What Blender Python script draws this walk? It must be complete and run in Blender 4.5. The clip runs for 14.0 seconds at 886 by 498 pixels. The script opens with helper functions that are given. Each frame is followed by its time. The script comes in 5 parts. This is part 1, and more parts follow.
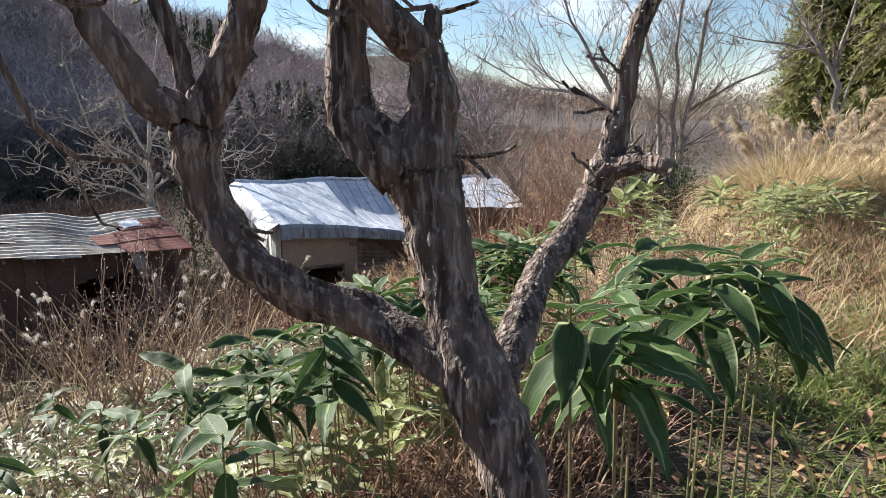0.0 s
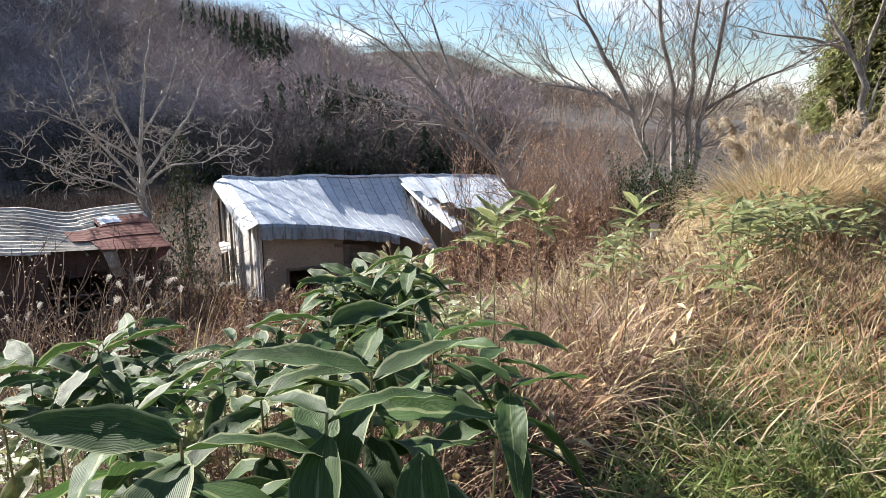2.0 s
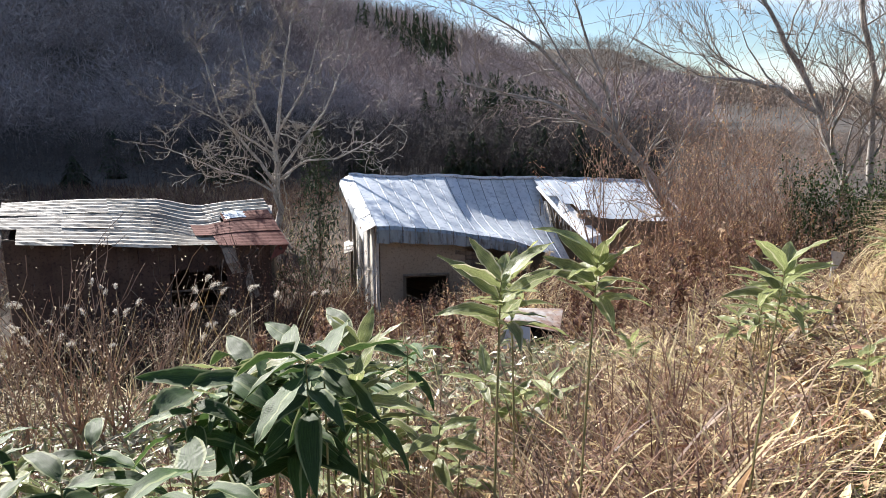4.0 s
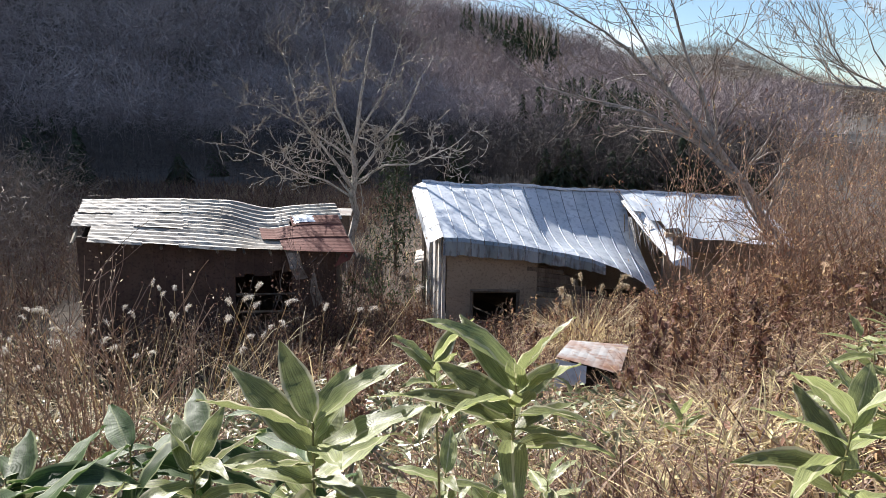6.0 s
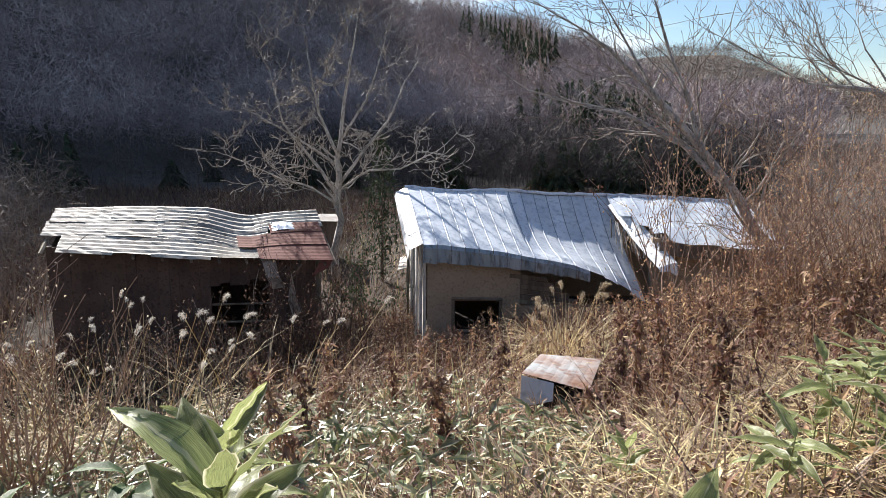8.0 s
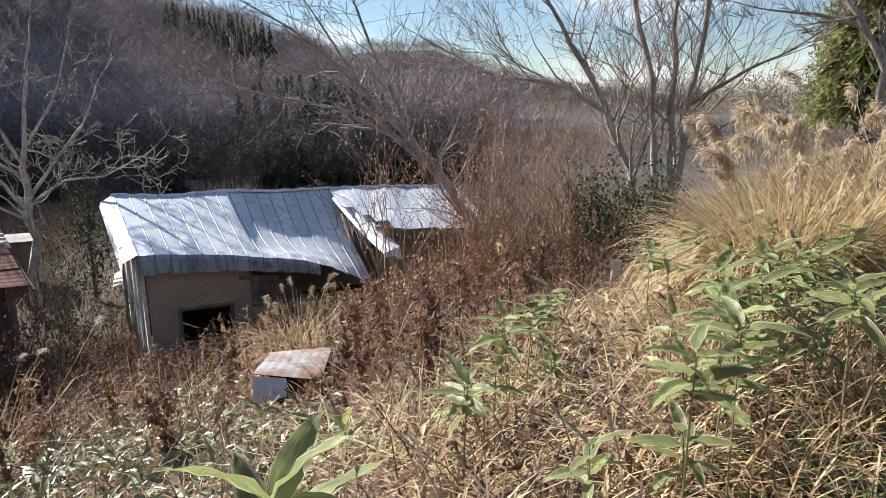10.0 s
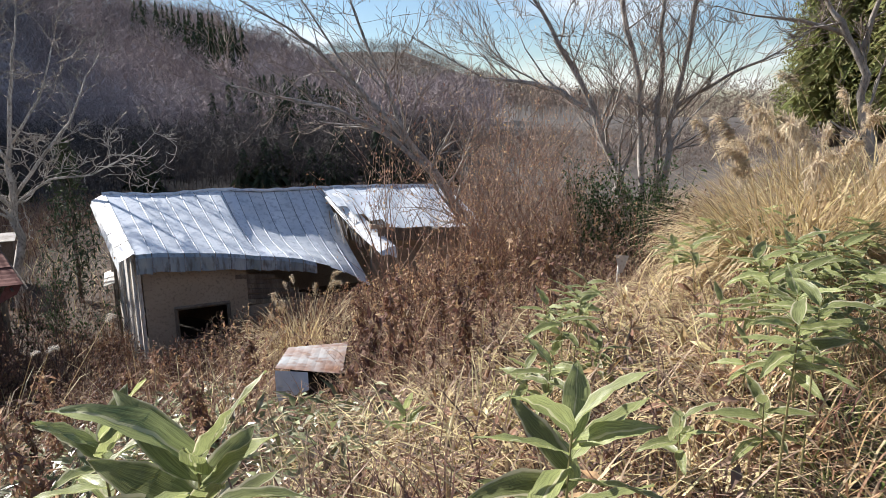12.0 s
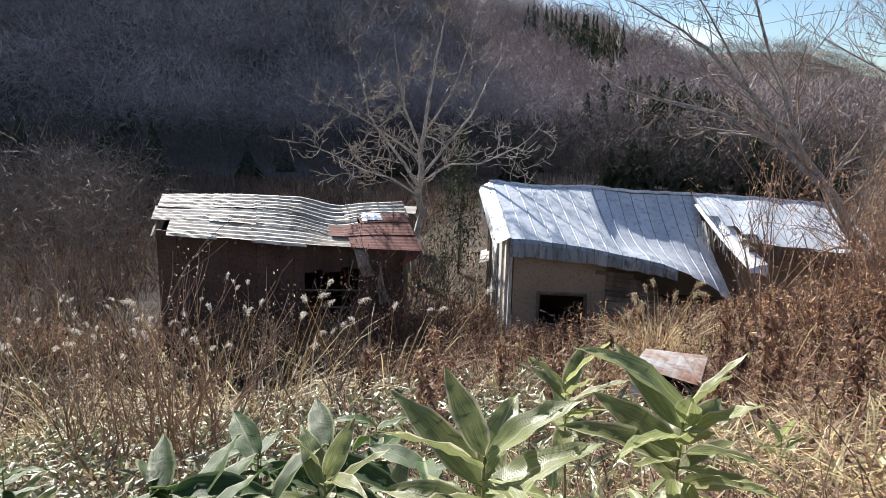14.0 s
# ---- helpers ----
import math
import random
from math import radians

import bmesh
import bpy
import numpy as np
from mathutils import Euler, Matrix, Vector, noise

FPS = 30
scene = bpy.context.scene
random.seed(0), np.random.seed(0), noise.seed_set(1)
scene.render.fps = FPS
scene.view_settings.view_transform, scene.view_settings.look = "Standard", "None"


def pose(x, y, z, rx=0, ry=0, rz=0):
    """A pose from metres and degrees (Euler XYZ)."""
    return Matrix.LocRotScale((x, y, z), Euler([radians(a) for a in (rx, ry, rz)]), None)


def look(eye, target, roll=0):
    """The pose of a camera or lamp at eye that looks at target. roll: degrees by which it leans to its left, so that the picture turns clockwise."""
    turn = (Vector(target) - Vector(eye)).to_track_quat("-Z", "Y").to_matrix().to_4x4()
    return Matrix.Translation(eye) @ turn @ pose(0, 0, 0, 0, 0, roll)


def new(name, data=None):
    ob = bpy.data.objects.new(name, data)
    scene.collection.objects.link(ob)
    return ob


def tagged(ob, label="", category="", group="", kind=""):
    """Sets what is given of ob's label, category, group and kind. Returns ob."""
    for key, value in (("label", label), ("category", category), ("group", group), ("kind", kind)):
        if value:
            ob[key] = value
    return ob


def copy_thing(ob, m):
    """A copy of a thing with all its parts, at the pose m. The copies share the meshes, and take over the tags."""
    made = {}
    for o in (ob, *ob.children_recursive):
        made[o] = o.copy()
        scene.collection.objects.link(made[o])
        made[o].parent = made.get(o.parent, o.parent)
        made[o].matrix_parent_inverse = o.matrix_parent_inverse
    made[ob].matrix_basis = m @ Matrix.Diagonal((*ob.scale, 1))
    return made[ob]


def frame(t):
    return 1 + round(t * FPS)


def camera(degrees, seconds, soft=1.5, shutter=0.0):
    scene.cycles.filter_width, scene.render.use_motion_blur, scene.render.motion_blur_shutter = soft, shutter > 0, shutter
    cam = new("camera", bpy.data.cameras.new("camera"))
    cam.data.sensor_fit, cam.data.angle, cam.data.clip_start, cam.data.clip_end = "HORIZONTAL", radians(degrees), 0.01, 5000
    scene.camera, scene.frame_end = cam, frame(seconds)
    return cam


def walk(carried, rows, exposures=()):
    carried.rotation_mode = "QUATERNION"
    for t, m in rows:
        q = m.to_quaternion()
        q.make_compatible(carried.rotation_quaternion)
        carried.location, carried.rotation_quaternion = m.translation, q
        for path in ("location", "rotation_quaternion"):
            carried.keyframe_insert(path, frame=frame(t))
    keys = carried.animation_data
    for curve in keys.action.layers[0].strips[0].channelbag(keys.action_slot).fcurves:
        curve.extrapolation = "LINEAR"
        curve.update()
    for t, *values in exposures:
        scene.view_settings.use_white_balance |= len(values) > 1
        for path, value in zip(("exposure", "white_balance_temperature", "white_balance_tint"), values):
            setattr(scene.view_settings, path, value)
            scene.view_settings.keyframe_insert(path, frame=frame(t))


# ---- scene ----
cam = camera(66.0, 14.0, soft=0.65)
# seconds, place, heading, tilt, lean
PATH_ROWS = [
    (0.0, 0.502, 0.354, 1.526, -12.86, -11.37, -0.98),
    (0.5, 0.765, 0.436, 1.522, -13.73, -11.51, -0.91),
    (1.0, 1.073, 0.644, 1.525, -13.75, -11.57, -0.63),
    (1.5, 1.376, 0.753, 1.556, -11.80, -11.70, -0.57),
    (2.0, 1.656, 0.958, 1.522, -9.81, -11.66, -0.31),
    (4.5, 2.536, 2.583, 1.462, 6.60, -11.76, 0.06),
    (5.0, 2.660, 2.778, 1.480, 8.65, -11.64, 0.26),
    (5.5, 2.777, 2.972, 1.492, 10.23, -11.50, 0.52),
    (6.0, 2.832, 3.153, 1.482, 11.91, -11.44, 0.91),
    (6.5, 2.865, 3.344, 1.491, 12.84, -11.49, 1.10),
    (7.0, 2.867, 3.455, 1.482, 13.10, -11.42, 1.08),
    (7.5, 2.958, 3.489, 1.509, 13.29, -11.34, 0.84),
    (8.0, 3.159, 3.566, 1.499, 12.13, -11.19, 0.45),
    (8.5, 3.341, 3.647, 1.474, 7.44, -11.30, -0.31),
    (9.0, 3.510, 3.576, 1.503, 0.59, -11.57, -1.08),
    (11.5, 2.948, 3.395, 1.507, -15.56, -11.67, -0.69),
    (12.0, 2.873, 3.384, 1.489, -12.46, -11.66, -0.92),
    (12.5, 2.782, 3.292, 1.510, -6.80, -11.75, -0.36),
    (13.0, 2.670, 3.158, 1.546, -0.23, -11.74, 0.29),
    (13.5, 2.616, 3.043, 1.583, 7.91, -11.77, 0.85),
    (14.0, 2.648, 3.150, 1.518, 16.82, -11.72, 1.29),
]
walk(cam, [(t, pose(x, y, z, 0, 0, yaw) @ pose(0, 0, 0, 90 + tilt, 0, 0) @ pose(0, 0, 0, 0, 0, lean)) for t, x, y, z, yaw, tilt, lean in PATH_ROWS],
     exposures=[(0.0, 1.3), (2.2, 1.38), (4.5, 1.28), (8.0, 1.22), (9.2, 1.13), (12.5, 1.15), (14.0, 1.22)])

# ---- light: low winter sun from behind the sheds, blue sky with thin cloud ----
SUN_AZ, SUN_EL = 42.0, 31.0
world = bpy.data.worlds.new("sky")
scene.world = world
world.use_nodes = True
wn, wl = world.node_tree.nodes, world.node_tree.links
wn.clear()
w_out, w_bg = wn.new("ShaderNodeOutputWorld"), wn.new("ShaderNodeBackground")
w_sky = wn.new("ShaderNodeTexSky")
w_sky.sky_type, w_sky.sun_disc = "NISHITA", False
w_sky.sun_elevation, w_sky.sun_rotation = radians(SUN_EL), radians(-SUN_AZ)
w_sky.air_density, w_sky.dust_density, w_sky.ozone_density = 1.0, 0.25, 3.5
w_co, w_map, w_noise = wn.new("ShaderNodeTexCoord"), wn.new("ShaderNodeMapping"), wn.new("ShaderNodeTexNoise")
w_map.inputs["Scale"].default_value = (2.2, 2.2, 9.0)
w_noise.inputs["Scale"].default_value, w_noise.inputs["Detail"].default_value = 1.6, 6.0
w_ramp, w_mix = wn.new("ShaderNodeValToRGB"), wn.new("ShaderNodeMix")
w_ramp.color_ramp.elements[0].position, w_ramp.color_ramp.elements[1].position = 0.55, 0.78
w_mix.data_type = "RGBA"
w_mix.inputs[7].default_value = (10.0, 10.2, 10.6, 1)
wl.new(w_co.outputs["Generated"], w_map.inputs["Vector"])
wl.new(w_map.outputs["Vector"], w_noise.inputs["Vector"])
wl.new(w_noise.outputs["Fac"], w_ramp.inputs["Fac"])
wl.new(w_ramp.outputs["Color"], w_mix.inputs["Factor"])
wl.new(w_sky.outputs["Color"], w_mix.inputs[6])
wl.new(w_mix.outputs[2], w_bg.inputs["Color"])
w_bg.inputs["Strength"].default_value = 0.058
wl.new(w_bg.outputs["Background"], w_out.inputs["Surface"])
sun = new("sun", bpy.data.lights.new("sun", "SUN"))
sun.data.energy, sun.data.angle, sun.data.color = 5.0, radians(0.6), (1.0, 0.955, 0.91)
sun_dir = Vector((-math.sin(radians(SUN_AZ)) * math.cos(radians(SUN_EL)), math.cos(radians(SUN_AZ)) * math.cos(radians(SUN_EL)), math.sin(radians(SUN_EL))))
sun.matrix_world = look(sun_dir * 60, (0, 0, 0))

# ---- materials ----
def material(name, colours, scale=6.0, fine=60.0, rough=0.8, metal=0.0, bump=0.3, through_light=0.0, random_by="", gloss=0.5, stretch=(1, 1, 1), uv=False, spread=0.0):
    """A noise-mottled surface: two colours at one scale, a third worked in at a finer one."""
    m = bpy.data.materials.new(name)
    m.use_nodes = True
    n, l = m.node_tree.nodes, m.node_tree.links
    n.clear()
    out, bsdf = n.new("ShaderNodeOutputMaterial"), n.new("ShaderNodeBsdfPrincipled")
    co, mp = n.new("ShaderNodeTexCoord"), n.new("ShaderNodeMapping")
    mp.inputs["Scale"].default_value = stretch
    l.new(co.outputs["UV" if uv else "Object"], mp.inputs["Vector"])
    a, b = n.new("ShaderNodeTexNoise"), n.new("ShaderNodeTexNoise")
    a.inputs["Scale"].default_value, a.inputs["Detail"].default_value = scale, 5.0
    b.inputs["Scale"].default_value, b.inputs["Detail"].default_value = fine, 4.0
    for t in (a, b):
        l.new(mp.outputs["Vector"], t.inputs["Vector"])
    ra, rb = n.new("ShaderNodeValToRGB"), n.new("ShaderNodeValToRGB")
    ra.color_ramp.elements[0].position, ra.color_ramp.elements[1].position = 0.36, 0.64
    rb.color_ramp.elements[0].position, rb.color_ramp.elements[1].position = 0.5, 0.72
    ra.color_ramp.elements[0].color, ra.color_ramp.elements[1].color = (*colours[0], 1), (*colours[1], 1)
    l.new(a.outputs["Fac"], ra.inputs["Fac"])
    l.new(b.outputs["Fac"], rb.inputs["Fac"])
    mix = n.new("ShaderNodeMix")
    mix.data_type = "RGBA"
    mix.inputs[7].default_value = (*colours[2], 1)
    l.new(rb.outputs["Color"], mix.inputs["Factor"])
    l.new(ra.outputs["Color"], mix.inputs[6])
    colour = mix.outputs[2]
    if random_by:
        hsv = n.new("ShaderNodeHueSaturation")
        src = n.new("ShaderNodeNewGeometry" if random_by == "island" else "ShaderNodeObjectInfo")
        vr, hr = n.new("ShaderNodeMapRange"), n.new("ShaderNodeMapRange")
        vr.inputs["To Min"].default_value, vr.inputs["To Max"].default_value = 1 - spread, 1 + spread
        hr.inputs["To Min"].default_value, hr.inputs["To Max"].default_value = 0.5 - spread * 0.06, 0.5 + spread * 0.06
        rnd = src.outputs["Random Per Island" if random_by == "island" else "Random"]
        l.new(rnd, vr.inputs["Value"])
        l.new(rnd, hr.inputs["Value"])
        l.new(vr.outputs["Result"], hsv.inputs["Value"])
        l.new(hr.outputs["Result"], hsv.inputs["Hue"])
        l.new(colour, hsv.inputs["Color"])
        colour = hsv.outputs["Color"]
    l.new(colour, bsdf.inputs["Base Color"])
    bsdf.inputs["Roughness"].default_value, bsdf.inputs["Metallic"].default_value = rough, metal
    bsdf.inputs["Specular IOR Level"].default_value = gloss
    if bump:
        bp = n.new("ShaderNodeBump")
        bp.inputs["Strength"].default_value, bp.inputs["Distance"].default_value = bump, 0.02
        l.new(b.outputs["Fac"], bp.inputs["Height"])
        l.new(bp.outputs["Normal"], bsdf.inputs["Normal"])
    surface = bsdf.outputs["BSDF"]
    if through_light:
        tr, ms = n.new("ShaderNodeBsdfTranslucent"), n.new("ShaderNodeMixShader")
        l.new(colour, tr.inputs["Color"])
        ms.inputs["Fac"].default_value = through_light
        l.new(surface, ms.inputs[1])
        l.new(tr.outputs["BSDF"], ms.inputs[2])
        surface = ms.outputs["Shader"]
    l.new(surface, out.inputs["Surface"])
    return m


def leaf_material(name, green, pale, through_light=0.3, rough=0.42):
    """Broad bamboo-grass leaf: fine lengthwise veins, a pale midrib and a bleached, uneven margin."""
    m = material(name, (tuple(c * 0.55 for c in green), tuple(c * 1.7 for c in green), tuple(c * 1.5 + 0.03 for c in green)), 2.2, 6, rough, 0, 0.0, 0, "", 0.32, (1.2, 26, 1), True)
    n, l = m.node_tree.nodes, m.node_tree.links
    bsdf = next(k for k in n if k.type == "BSDF_PRINCIPLED")
    base = bsdf.inputs["Base Color"].links[0].from_socket
    co, sep = n.new("ShaderNodeTexCoord"), n.new("ShaderNodeSeparateXYZ")
    l.new(co.outputs["UV"], sep.inputs["Vector"])
    off, ab = n.new("ShaderNodeMath"), n.new("ShaderNodeMath")
    off.operation, ab.operation = "SUBTRACT", "ABSOLUTE"
    off.inputs[1].default_value = 0.5
    l.new(sep.outputs["Y"], off.inputs[0])
    l.new(off.outputs["Value"], ab.inputs[0])
    nz, add = n.new("ShaderNodeTexNoise"), n.new("ShaderNodeMath")
    nz.inputs["Scale"].default_value = 7.0
    l.new(co.outputs["UV"], nz.inputs["Vector"])
    info = n.new("ShaderNodeObjectInfo")
    wide = n.new("ShaderNodeMapRange")
    wide.inputs["To Min"].default_value, wide.inputs["To Max"].default_value = 0.06, -0.1
    l.new(info.outputs["Random"], wide.inputs["Value"])
    add.operation = "MULTIPLY_ADD"
    add.inputs[1].default_value = 0.09
    l.new(nz.outputs["Fac"], add.inputs[0])
    l.new(ab.outputs["Value"], add.inputs[2])
    add2 = n.new("ShaderNodeMath")
    l.new(add.outputs["Value"], add2.inputs[0])
    l.new(wide.outputs["Result"], add2.inputs[1])
    ramp = n.new("ShaderNodeValToRGB")
    ramp.color_ramp.elements[0].position, ramp.color_ramp.elements[0].color = 0.0, (0.55, 0.55, 0.55, 1)
    ramp.color_ramp.elements[1].position, ramp.color_ramp.elements[1].color = 0.52, (1, 1, 1, 1)
    for p, c in ((0.035, 0.0), (0.455, 0.0)):
        e = ramp.color_ramp.elements.new(p)
        e.color = (c, c, c, 1)
    l.new(add2.outputs["Value"], ramp.inputs["Fac"])
    mix = n.new("ShaderNodeMix")
    mix.data_type = "RGBA"
    mix.inputs[7].default_value = (*pale, 1)
    l.new(ramp.outputs["Color"], mix.inputs["Factor"])
    l.new(base, mix.inputs[6])
    hsv, vr = n.new("ShaderNodeHueSaturation"), n.new("ShaderNodeMapRange")
    vr.inputs["To Min"].default_value, vr.inputs["To Max"].default_value = 0.7, 1.35
    l.new(info.outputs["Random"], vr.inputs["Value"])
    l.new(vr.outputs["Result"], hsv.inputs["Value"])
    l.new(mix.outputs[2], hsv.inputs["Color"])
    l.new(hsv.outputs["Color"], bsdf.inputs["Base Color"])
    wave, bp = n.new("ShaderNodeTexWave"), n.new("ShaderNodeBump")
    wave.bands_direction, wave.inputs["Scale"].default_value, wave.inputs["Distortion"].default_value = "Y", 9.0, 0.6
    l.new(co.outputs["UV"], wave.inputs["Vector"])
    bp.inputs["Strength"].default_value, bp.inputs["Distance"].default_value = 0.25, 0.002
    l.new(wave.outputs["Fac"], bp.inputs["Height"])
    l.new(bp.outputs["Normal"], bsdf.inputs["Normal"])
    tr, ms = n.new("ShaderNodeBsdfTranslucent"), n.new("ShaderNodeMixShader")
    l.new(hsv.outputs["Color"], tr.inputs["Color"])
    ms.inputs["Fac"].default_value = through_light
    out = next(k for k in n if k.type == "OUTPUT_MATERIAL")
    l.new(bsdf.outputs["BSDF"], ms.inputs[1])
    l.new(tr.outputs["BSDF"], ms.inputs[2])
    l.new(ms.outputs["Shader"], out.inputs["Surface"])
    return m


M_SOIL = material("litter_soil", ((0.05, 0.034, 0.024), (0.1, 0.07, 0.046), (0.15, 0.11, 0.07)), 2.5, 45, 0.95, 0, 0.8)
M_HILL = material("forest_floor", ((0.045, 0.037, 0.032), (0.075, 0.06, 0.05), (0.1, 0.08, 0.06)), 0.05, 0.6, 1.0, 0, 0.4)
M_TIN = material("whitened_tin", ((0.56, 0.61, 0.68), (0.72, 0.76, 0.81), (0.38, 0.43, 0.5)), 1.4, 11, 0.5, 0.15, 0.1, random_by="object", spread=0.1)
# tin darkened for the seams: their thin shadow lines are put into the colour
M_SEAM = material("shadow_line_seam", ((0.2, 0.23, 0.28), (0.36, 0.41, 0.47), (0.12, 0.12, 0.13)), 2, 14, 0.6, 0.15, 0.1)
M_WHITE_TIN = material("white_verge_tin", ((0.72, 0.74, 0.76), (0.82, 0.83, 0.84), (0.5, 0.5, 0.5)), 1.6, 12, 0.55, 0.05, 0.1)
M_TIN_EDGE = material("tin_fascia", ((0.2, 0.26, 0.32), (0.36, 0.42, 0.47), (0.12, 0.12, 0.12)), 3, 16, 0.6, 0.15, 0.1, stretch=(1, 1, 0.25), random_by="object", spread=0.15)
M_GREY_TIN = material("weathered_corrugated", ((0.27, 0.23, 0.185), (0.46, 0.42, 0.36), (0.17, 0.12, 0.085)), 1.3, 9, 0.6, 0.0, 0.15, random_by="object", spread=0.2)
M_RED_TIN = material("faded_red_tin", ((0.16, 0.06, 0.045), (0.22, 0.095, 0.075), (0.11, 0.042, 0.03)), 2, 18, 0.85, 0.0, 0.1, random_by="object", spread=0.12, gloss=0.2)
M_RUST = material("rusted_tin", ((0.44, 0.47, 0.48), (0.26, 0.13, 0.075), (0.2, 0.09, 0.05)), 1.9, 9, 0.7, 0.1, 0.2)
M_PLASTER = material("tan_plaster", ((0.3, 0.235, 0.17), (0.38, 0.3, 0.22), (0.24, 0.18, 0.13)), 1.1, 25, 0.95, 0, 0.2)
M_LIME = material("whitewashed_board", ((0.62, 0.58, 0.52), (0.74, 0.7, 0.64), (0.35, 0.28, 0.22)), 2.2, 18, 0.9, 0, 0.3, stretch=(2, 2, 0.4), random_by="object", spread=0.15)
M_BOARD = material("grey_weathered_wood", ((0.13, 0.1, 0.075), (0.24, 0.19, 0.145), (0.08, 0.06, 0.045)), 3, 30, 0.9, 0, 0.4, stretch=(3, 3, 0.5), random_by="object", spread=0.25)
M_BROWNWALL = material("dark_brown_boarding", ((0.075, 0.045, 0.035), (0.12, 0.075, 0.058), (0.05, 0.03, 0.025)), 2, 22, 0.9, 0, 0.25, random_by="object", spread=0.1)
# near-black that stands in for the shade inside the shed and the box
M_DARK = material("interior_shade", ((0.02, 0.017, 0.014), (0.03, 0.025, 0.02), (0.015, 0.012, 0.01)), 2, 10, 1.0, 0, 0)
M_BARK = material("gnarled_bark", ((0.045, 0.03, 0.024), (0.22, 0.16, 0.128), (0.46, 0.38, 0.32)), 34, 120, 0.95, 0, 1.0, stretch=(1, 1, 0.16))
M_LICHEN = material("grey_lichen", ((0.2, 0.21, 0.17), (0.3, 0.3, 0.24), (0.12, 0.12, 0.09)), 40, 150, 1.0, 0, 0.8)
M_PALEBARK = material("pale_bark", ((0.27, 0.235, 0.2), (0.42, 0.38, 0.33), (0.17, 0.145, 0.12)), 6, 30, 0.9, 0, 0.5, stretch=(1, 1, 0.5))
M_TWIG = material("twig_bark", ((0.2, 0.155, 0.125), (0.34, 0.27, 0.215), (0.13, 0.1, 0.08)), 4, 20, 0.9, 0, 0)
M_GREYBARK = material("grey_walnut_bark", ((0.26, 0.235, 0.205), (0.46, 0.42, 0.38), (0.11, 0.095, 0.08)), 6, 30, 0.8, 0, 0.4, stretch=(1, 1, 0.5))
# dark twigs; on the hill-foot brush this colour carries the mountain's shade
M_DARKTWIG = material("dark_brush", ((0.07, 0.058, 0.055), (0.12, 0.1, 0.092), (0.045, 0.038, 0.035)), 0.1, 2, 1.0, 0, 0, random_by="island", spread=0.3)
M_RUSTTWIG = material("russet_twig", ((0.29, 0.185, 0.13), (0.45, 0.315, 0.235), (0.15, 0.095, 0.07)), 4, 20, 0.9, 0, 0)
# grey-brown wood made paler: the hillside's haze is put into its colour
M_FARTWIG = material("hazed_bare_wood", ((0.19, 0.15, 0.148), (0.5, 0.41, 0.395), (0.3, 0.24, 0.235)), 0.085, 0.35, 1.0, 0, 0, random_by="island", spread=0.25)
M_VALLEYTWIG = material("sunny_bare_wood", ((0.14, 0.1, 0.08), (0.32, 0.24, 0.19), (0.2, 0.145, 0.11)), 0.05, 0.35, 1.0, 0, 0, random_by="island", spread=0.3)
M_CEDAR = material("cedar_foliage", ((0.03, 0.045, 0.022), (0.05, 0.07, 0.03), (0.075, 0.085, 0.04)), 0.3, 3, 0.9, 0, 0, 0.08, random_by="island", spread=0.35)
# lit copy of the cedar foliage: sunlight is put into the paler, yellower colour
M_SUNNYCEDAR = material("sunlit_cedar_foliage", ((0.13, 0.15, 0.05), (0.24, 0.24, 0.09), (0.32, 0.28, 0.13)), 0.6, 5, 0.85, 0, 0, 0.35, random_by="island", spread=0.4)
M_BUSH = material("evergreen_leaf", ((0.03, 0.055, 0.02), (0.055, 0.085, 0.03), (0.08, 0.1, 0.04)), 3, 20, 0.75, 0, 0, 0.25, random_by="island", spread=0.4, gloss=0.2)
M_SASA = leaf_material("bamboo_grass_leaf", (0.045, 0.085, 0.022), (0.36, 0.4, 0.2), 0.35, 0.55)
# bleached leaf, its base also brightened for the white sheen of the sun
M_SASA_PALE = leaf_material("bleached_sheen_bamboo_leaf", (0.22, 0.245, 0.1), (0.66, 0.62, 0.43), 0.42, 0.38)
M_CARPET = material("bamboo_carpet_leaf", ((0.12, 0.14, 0.055), (0.28, 0.28, 0.14), (0.5, 0.45, 0.3)), 1.2, 9, 0.38, 0, 0, 0.2, random_by="island", spread=0.5)
M_CANE = material("bamboo_cane", ((0.2, 0.19, 0.08), (0.3, 0.26, 0.12), (0.14, 0.11, 0.05)), 5, 30, 0.6, 0, 0)
M_STRAW = material("dry_straw", ((0.33, 0.22, 0.125), (0.58, 0.44, 0.28), (0.16, 0.1, 0.06)), 1.1, 15, 0.6, 0, 0, 0.22, random_by="island", spread=0.75)
M_REED = material("pampas_blade", ((0.55, 0.43, 0.25), (0.66, 0.54, 0.34), (0.45, 0.33, 0.18)), 1.5, 15, 0.7, 0, 0, 0.35, random_by="island", spread=0.3)
M_PLUME = material("pampas_plume", ((0.72, 0.67, 0.6), (0.82, 0.78, 0.72), (0.6, 0.52, 0.44)), 8, 50, 0.9, 0, 0, 0.4, random_by="island", spread=0.2)
M_WEED = material("dead_weed", ((0.2, 0.105, 0.068), (0.42, 0.27, 0.18), (0.11, 0.06, 0.042)), 0.7, 9, 0.9, 0, 0, 0.25, random_by="island", spread=0.5)
M_DARKWEED = material("withered_weed", ((0.12, 0.066, 0.046), (0.26, 0.16, 0.11), (0.07, 0.042, 0.03)), 0.7, 9, 0.9, 0, 0, 0.2, random_by="island", spread=0.6)
